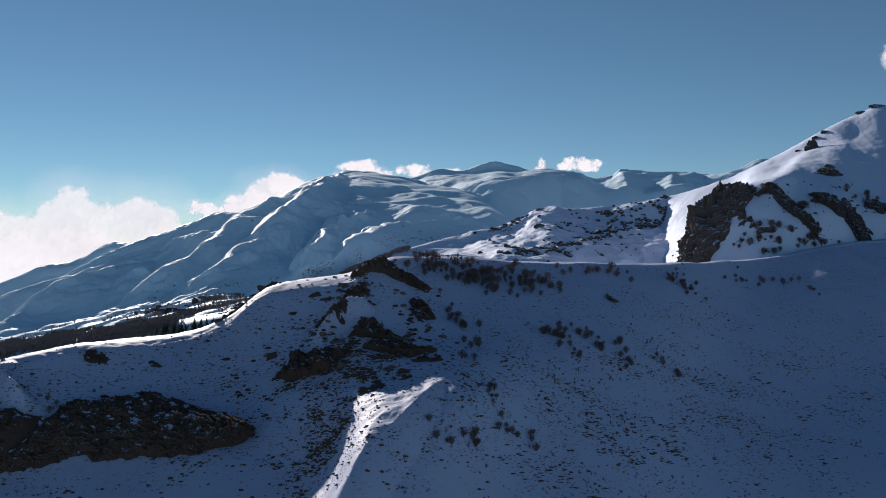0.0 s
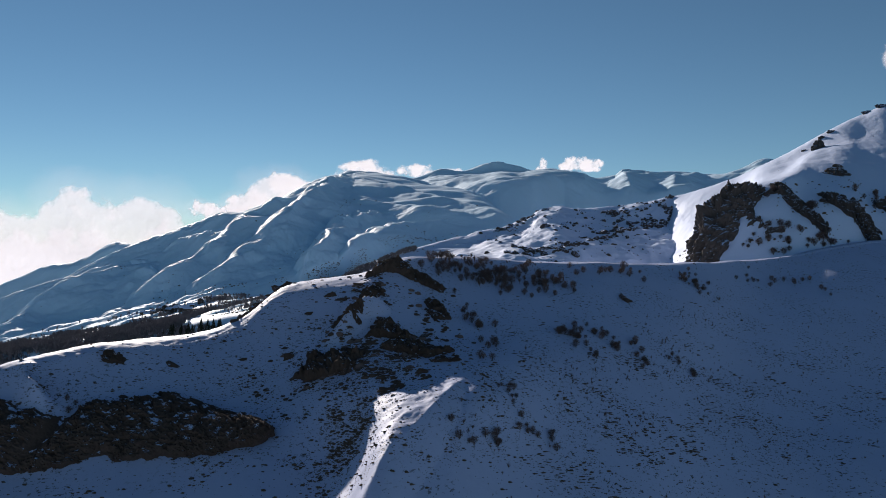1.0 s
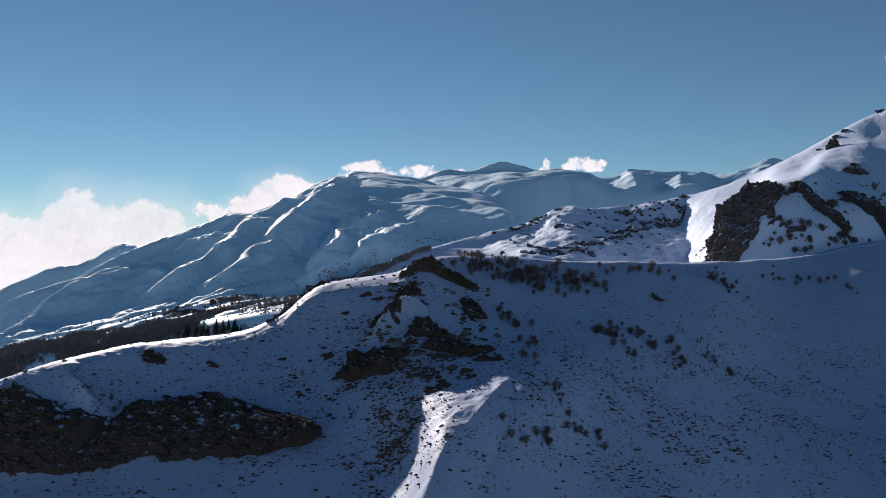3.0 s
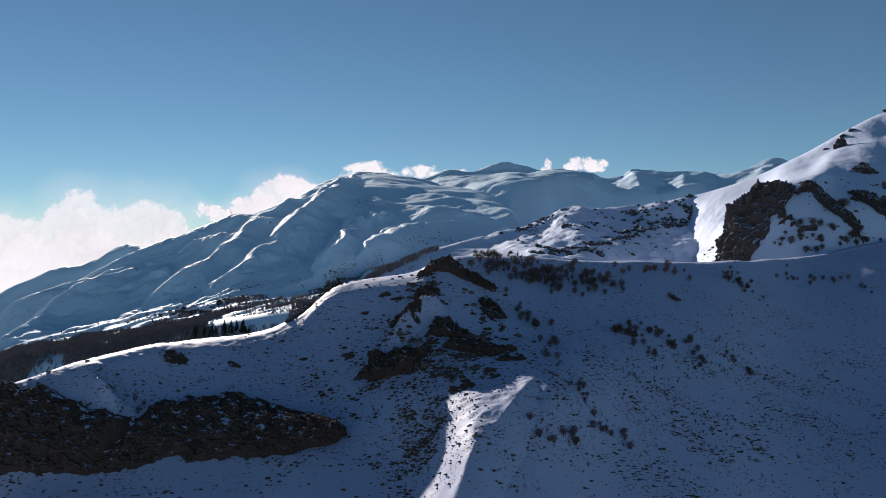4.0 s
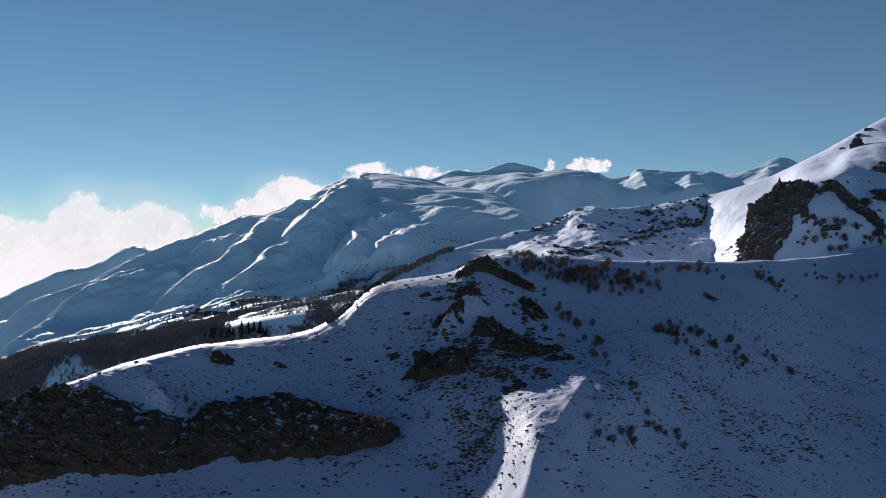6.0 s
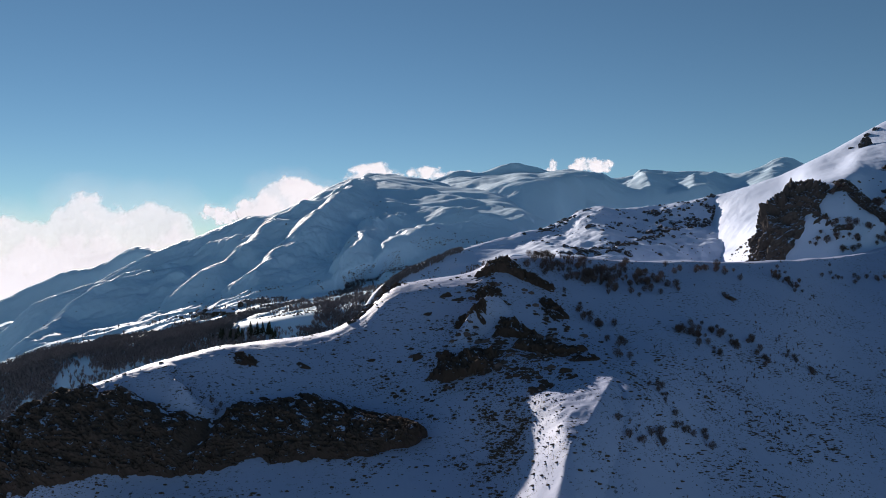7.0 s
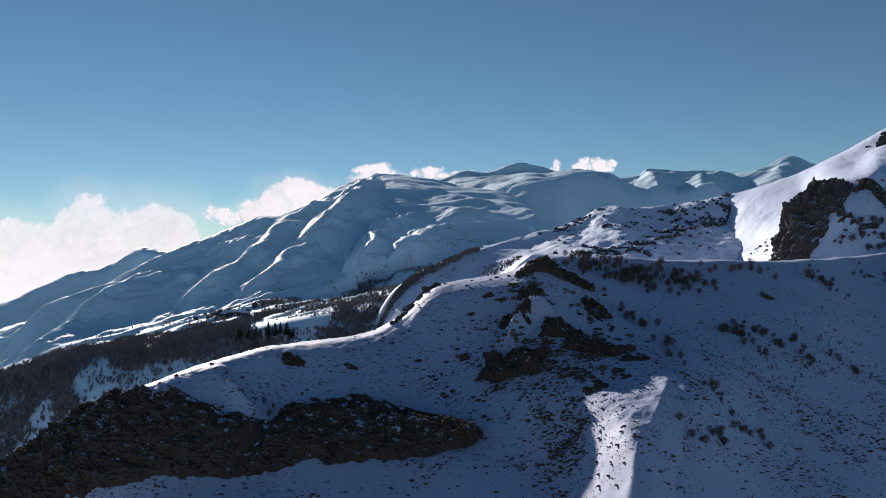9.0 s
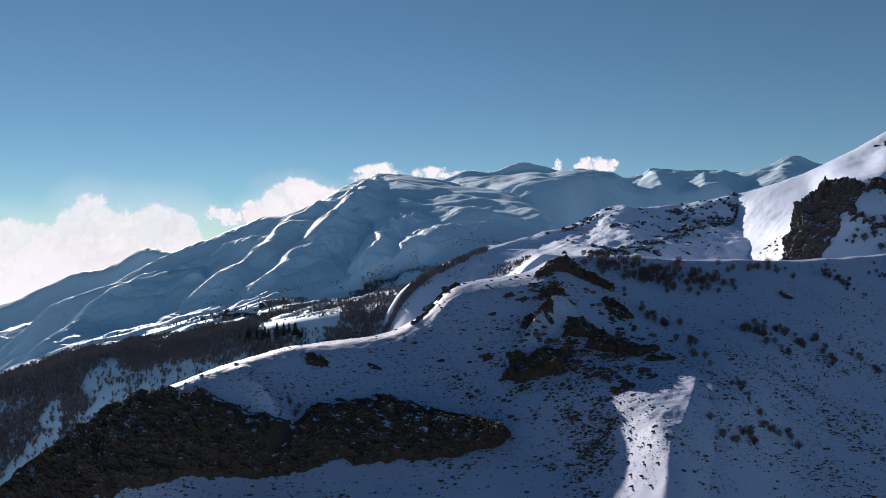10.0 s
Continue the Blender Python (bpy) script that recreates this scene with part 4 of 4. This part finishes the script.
pts, rng = picks(KNOLL_LAND[10:], 40000, strip_chance, 13)
thicket("terrace_woods", pts, 3.4, WOODS, "dark strip of leafless trees below the terrace", 14)


def thicket_chance(x, y):
    beds = sum(w * np.exp(-((x - bx) / sx) ** 2 - ((y - by) / sy) ** 2) for bx, by, sx, sy, w in ((8, 272, 9, 6, 0.6), (21, 275, 10, 7, 0.8), (33, 274, 7, 6, 0.5), (97, 307, 7, 5, 0.5)))
    return beds * soft(fbm(x, y, 9, 3, 103), -0.2, 0.4)


pts, rng = picks(HILL_LAND[34:], 60000, thicket_chance, 25)
thicket("slope_thicket", pts, 2.6, TWIG, "brown thicket of leafless bushes on the snowy slope", 26)


pts, rng = picks(HILL_LAND[48:], 9000, lambda x, y: 0.42 * soft(fbm(x * 0.7, y, 20, 3, 107), 0.0, 0.5) * soft(x, -8, 8) * soft(y, 150, 170), 27)
thicket("scattered_bushes", pts, 1.2, TWIG, "small brown leafless bushes scattered over the snowy slope", 28)


# ---- shrubs ----
def tapered(points, faces, a, b, ra, rb):
    d = np.array(b, float) - a
    d /= np.linalg.norm(d)
    s = np.cross(d, (0.3, 0.5, 0.81))
    s /= np.linalg.norm(s)
    t = np.cross(d, s)
    k = len(points)
    for c, r in ((a, ra), (b, rb)):
        for q in range(3):
            f = q * math.tau / 3
            points.append(np.array(c) + r * (math.cos(f) * s + math.sin(f) * t))
    for q in range(3):
        faces.append((k + q, k + (q + 1) % 3, k + 3 + (q + 1) % 3, k + 3 + q))


def shrub(seed, label):
    """A leafless shrub, one unit high: stems and a loose round crown of fine twigs."""
    rng = np.random.default_rng(seed)
    sp, sf, tp, tf = [], [], [], []
    for k in range(6):
        turn, lean = rng.random() * math.tau, 0.05 + 0.16 * rng.random()
        foot = np.array([math.cos(turn) * 0.04, math.sin(turn) * 0.04, -0.08])
        knee = np.array([math.cos(turn) * lean, math.sin(turn) * lean, 0.22 + 0.2 * rng.random()])
        top = knee + (math.cos(turn) * lean, math.sin(turn) * lean, 0.30 + 0.2 * rng.random())
        tapered(sp, sf, foot, knee, 0.02, 0.012)
        tapered(sp, sf, knee, top, 0.012, 0.004)
    wide = 0.34 + 0.10 * rng.random()
    for k in range(520):
        way = rng.normal(size=3)
        way /= np.linalg.norm(way)
        at = np.array([0, 0, 0.43]) + way * np.array([wide, wide, 0.42]) * rng.random() ** 0.5 * 0.85
        w = way * 0.7 + rng.normal(size=3) * 0.45 + (0, 0, 0.45)
        end = at + w * (0.07 + 0.10 * rng.random())
        side = np.cross(w, rng.normal(size=3))
        side *= 0.009 / np.linalg.norm(side)
        i = len(tp)
        tp += [at - side, at + side, end]
        tf.append((i, i + 1, i + 2))
        fork = (at + end) / 2
        i = len(tp)
        tp += [fork - side, fork + side, fork + (w + rng.normal(size=3) * 0.5) * 0.09]
        tf.append((i, i + 1, i + 2))
    ob = new("shrub")
    for name, p, f, mat in (("stem", sp, sf, BARK), ("crown", tp, tf, TWIG)):
        part = new(name, mesh_from(name, p, f, mat))
        part.parent = ob
    return tagged(ob, label, "shrub", "leafless shrubs on the slopes")


SHRUBS = [(-5, 270, 14, 5.5, 8), (6, 271, 28, 8, 9), (19, 275, 32, 8.5, 11), (31, 273, 20, 6.5, 10), (37, 273, 8, 5.3, 5), (57, 292, 10, 6.7, 5), (73, 300, 6, 4.6, 5)]
SHRUBS_MID = [(96, 308, 12, 4.7, 4), (101, 304, 8, 3.5, 4), (131, 340, 6, 6.5, 6), (150, 348, 6, 8, 9), (171, 346, 6, 6.6, 9), (3, 239, 8, 2.2, 5), (7, 233, 6, 1.8, 3),
              (9, 219, 5, 2.5, 4), (8, 203, 3, 1.9, 3), (33, 234, 8, 2.2, 2), (37, 234, 10, 2.5, 3), (45, 241, 6, 2.2, 3), (39, 228, 5, 2.6, 3), (50, 236, 8, 3.6, 3), (58, 240, 4, 2.2, 3)]
SHRUBS_LOW = [(61, 272, 3, 1, 3), (58, 232, 5, 1.4, 2), (73, 241, 8, 3.7, 2), (12, 185, 8, 2.1, 3), (16, 179, 6, 1.6, 2), (22, 181, 4, 0.8, 2), (7, 168, 6, 1.5, 2), (-2, 164, 4, 2.5, 2),
              (-100, 187, 5, 3.6, 2), (104, 318, 5, 2.9, 5)]
SHRUBS_PEAK = [(181, 433, 8, 8, 3), (195, 423, 16, 9.8, 4), (212, 424, 14, 8.2, 4), (231, 427, 12, 9.9, 4), (212, 441, 10, 6.8, 5), (197, 451, 6, 6.9, 3), (264, 470, 8, 9, 8)]
rng = np.random.default_rng(21)
KINDS = [shrub(200 + k, "leafless brown shrub standing in the snow of the slope") for k in range(4)]
used = 0
for land, clumps, tall in ((HILL_LAND, SHRUBS, 3.3), (HILL_LAND, SHRUBS_MID, 2.6), (HILL_LAND, SHRUBS_LOW, 2.1), (PEAK_LAND, SHRUBS_PEAK, 4.6)):
    for x, y, count, sx, sy in clumps:
        for k in range(count):
            px, py = x + rng.normal() * sx * 0.8, y + rng.normal() * sy * 0.7
            g, h = ground_at(land, px, py), tall * (0.55 + 0.6 * rng.random())
            m = pose(*g, 0, 0, rng.random() * 360) @ Matrix.Diagonal((h * 1.05, h * 1.05, h, 1))
            if used < len(KINDS):
                KINDS[used].matrix_basis = m
            else:
                made = copy_thing(KINDS[used % len(KINDS)], m)
                made.matrix_basis = m
            used += 1


def conifer(seed):
    """A small conifer, one unit high: trunk and a crown of drooping tiers."""
    rng = np.random.default_rng(seed)
    tp, tf, cp, cf = [], [], [], []
    tapered(tp, tf, np.array((0, 0, -0.1)), np.array((0, 0, 0.9)), 0.03, 0.008)
    for tier in range(8):
        z, r = 0.12 + tier * 0.11, 0.24 * (1 - tier / 8.6)
        for k in range(9):
            f = k * math.tau / 9 + rng.random()
            a, b = r * (0.75 + 0.4 * rng.random()), 0.10 + 0.04 * rng.random()
            i = len(cp)
            cp += [np.array((0, 0, z + 0.13)), np.array((a * math.cos(f - 0.3), a * math.sin(f - 0.3), z - b * 0.4)), np.array((a * 1.15 * math.cos(f), a * 1.15 * math.sin(f), z)),
                   np.array((a * math.cos(f + 0.3), a * math.sin(f + 0.3), z - b * 0.4))]
            cf += [(i, i + 1, i + 2), (i, i + 2, i + 3)]
    ob = new("conifer")
    for name, p, f, mat in (("trunk", tp, tf, BARK), ("crown", cp, cf, NEEDLES)):
        new_part = new(name, mesh_from(name, p, f, mat))
        new_part.parent = ob
    return tagged(ob, "small dark conifer standing in the valley snow", "conifer", "conifers in the valley")


rng = np.random.default_rng(22)
first = conifer(5)
for k in range(16):
    g = ground_at(MOUNTAIN_LAND, -230 + 3.3 * k + rng.normal() * 1.2, 595 + rng.normal() * 1.5)
    h = 9.5 * (0.7 + 0.6 * rng.random())
    m = pose(*g, 0, 0, rng.random() * 360) @ Matrix.Diagonal((h, h, h, 1))
    made = first if k == 0 else copy_thing(first, m)
    made.matrix_basis = m


# ---- village ----
def house(seed):
    """A small low house, one unit long: walls, snowy gable roof, chimney."""
    rng = np.random.default_rng(seed)
    l, d, h, r = 0.5, 0.32 + 0.06 * rng.random(), 0.34 + 0.08 * rng.random(), 0.2
    ob = new("house")
    walls = [(-l, -d, -0.2), (l, -d, -0.2), (l, d, -0.2), (-l, d, -0.2), (-l, -d, h), (l, -d, h), (l, d, h), (-l, d, h), (-l, 0, h + r), (l, 0, h + r)]
    e, t = 0.06, 0.05
    roof = [(x, y, z + up) for up in (0.01, t) for x in (-l - e, l + e) for y, z in ((-d - e, h - e * 0.6), (0, h + r), (d + e, h - e * 0.6))]
    box = [(0.2 + x, 0.08 + y, z) for z in (h, h + r + 0.12) for x, y in ((-0.04, -0.04), (0.04, -0.04), (0.04, 0.04), (-0.04, 0.04))]
    for name, p, f, mat in (
            ("wall", walls, [(0, 1, 5, 4), (2, 3, 7, 6), (1, 2, 6, 9, 5), (3, 0, 4, 8, 7), (0, 3, 2, 1)], BARK),
            ("roof", roof, [(0, 3, 4, 1), (1, 4, 5, 2), (6, 7, 10, 9), (7, 8, 11, 10), (0, 6, 9, 3), (2, 5, 11, 8), (0, 1, 7, 6), (1, 2, 8, 7), (3, 9, 10, 4), (4, 10, 11, 5)], STONY_SNOW),
            ("chimney", box, [(0, 1, 5, 4), (1, 2, 6, 5), (2, 3, 7, 6), (3, 0, 4, 7), (4, 5, 6, 7)], GREY_ROCK)):
        piece = new(name, mesh_from(name, p, f, mat))
        piece.parent = ob
    return tagged(ob, "small dark house with a snow-covered gable roof in the meadows", "house", "houses of the village")


rng = np.random.default_rng(29)
first = house(3)
for k, (x, y) in enumerate([(-338, 782), (-330, 776), (-320, 770), (-309, 757), (-300, 748), (-294, 756), (-288, 747), (-281, 740), (-274, 742), (-266, 728), (-258, 716), (-251, 709), (-256, 758), (-249, 770), (-243, 776), (-262, 748)]):
    g = ground_at(MOUNTAIN_LAND, x, y)
    size = 7.5 * (0.75 + 0.5 * rng.random())
    m = pose(*g, 0, 0, rng.normal() * 35) @ Matrix.Diagonal((size, size, size, 1))
    made = first if k == 0 else copy_thing(first, m)
    made.matrix_basis = m


# ---- clouds ----
def cloud(name, label, x, y, z, width, high, puffs, seed, veil=0.35, grain=0.0, ragged=0.38, haze=0.0, most=1.0):
    """A bank of vapour, bulging towards the viewer, thin at its rim. Puffs: x, z, radius across, radius up, in half widths."""
    nx, nz = max(90, int(width / 5.5)), max(70, int(high / 5.5))
    u, v = np.meshgrid(np.linspace(-1.15, 1.15, nx), np.linspace(-1.15, 1.15, nz))
    X, Z = u * width / 2, v * high / 2
    size = min(width, high)
    d = np.full_like(u, -9.0)
    for px, pz, rx, rz in puffs:
        d = np.maximum(d, 1 - ((u - px) / rx) ** 2 - ((v - pz) / rz) ** 2)
    rag = fbm(X, Z, size * 0.45, 7, seed, 0.6)
    d = d + ragged * rag - 0.05
    thick = soft(d, 0.0, veil) * (0.80 + 0.2 * soft(rag, -0.5, 0.3))
    rim = soft(1.15 - np.abs(u), 0, 0.12) * soft(1.15 - np.abs(v), 0, 0.12)
    thick = np.maximum(thick, haze * soft(d, -1.2, 0.4)) * rim * most
    bulge = size * (0.015 * soft(d, 0, 1.3) + grain * 0.1 * fbm(X, Z, size * 0.6, 2, seed))
    p = np.stack([x + X, y - bulge, z + Z], -1)
    ob = sheet(name, p, VAPOUR, label, "cloud")
    layer = ob.data.attributes.new("thickness", "FLOAT", "POINT")
    layer.data.foreach_set("value", thick.reshape(-1).astype(np.float32))
    return ob


cloud("cloud", "large white cumulus cloud low over the mountains", -2424, 4500, 127, 2139, 900,
      [(0.14, 0.25, 0.33, 0.60), (0.55, 0.18, 0.30, 0.60), (-0.25, 0.0, 0.5, 0.60), (-0.75, 0.0, 0.4, 0.5), (0.3, -0.4, 0.65, 0.6), (-0.3, -0.5, 0.8, 0.5)], 411, 0.34, haze=0.2)
cloud("cloud", "small ragged white cloud beside the ridge", -1473, 4520, 350, 300, 180, [(0, 0, 0.7, 0.6), (0.3, -0.3, 0.6, 0.6)], 421, 0.5, ragged=0.6, haze=0.12)
cloud("cloud", "bright white cloud rising behind the ridge", -1006, 4540, 430, 800, 420, [(-0.1, 0.0, 0.55, 0.75), (0.4, -0.2, 0.55, 0.6), (-0.5, -0.4, 0.4, 0.6)], 431, 0.36, haze=0.16)
cloud("cloud", "bright white cloud behind the summit", -494, 4500, 585, 460, 190, [(0, 0, 0.7, 0.7), (-0.3, -0.4, 0.6, 0.6), (0.5, -0.4, 0.5, 0.5)], 441, 0.7, ragged=0.45)
cloud("cloud", "long thin white cloud behind the summit ridge", -78, 4520, 575, 540, 130, [(-0.35, 0.1, 0.5, 0.7), (0.4, -0.1, 0.6, 0.5)], 451, 0.8, ragged=0.5)
cloud("cloud", "small upright wisp of cloud above the far range", 604, 4500, 620, 125, 138, [(0, -0.1, 0.45, 0.75), (-0.3, -0.5, 0.5, 0.4)], 461, 0.9, ragged=0.6)
cloud("cloud", "small white cloud floating above the far range", 839, 4500, 618, 346, 138, [(-0.2, 0.1, 0.5, 0.7), (0.35, -0.1, 0.55, 0.6), (-0.6, -0.2, 0.35, 0.45)], 471, 0.7, ragged=0.55)
cloud("cloud", "white cloud high in the sky", 2862, 4500, 1250, 519, 340, [(-0.2, 0.1, 0.6, 0.75), (0.3, -0.1, 0.6, 0.6)], 481, 0.9, ragged=0.55)
cloud("cloud", "thin pale veil of cloud low behind the mountains", -1750, 4700, 330, 3000, 560, [(0, -0.1, 0.9, 0.6), (-0.5, -0.4, 0.6, 0.6), (0.4, 0.0, 0.5, 0.6)], 491, 2.4, ragged=0.3, most=0.22)
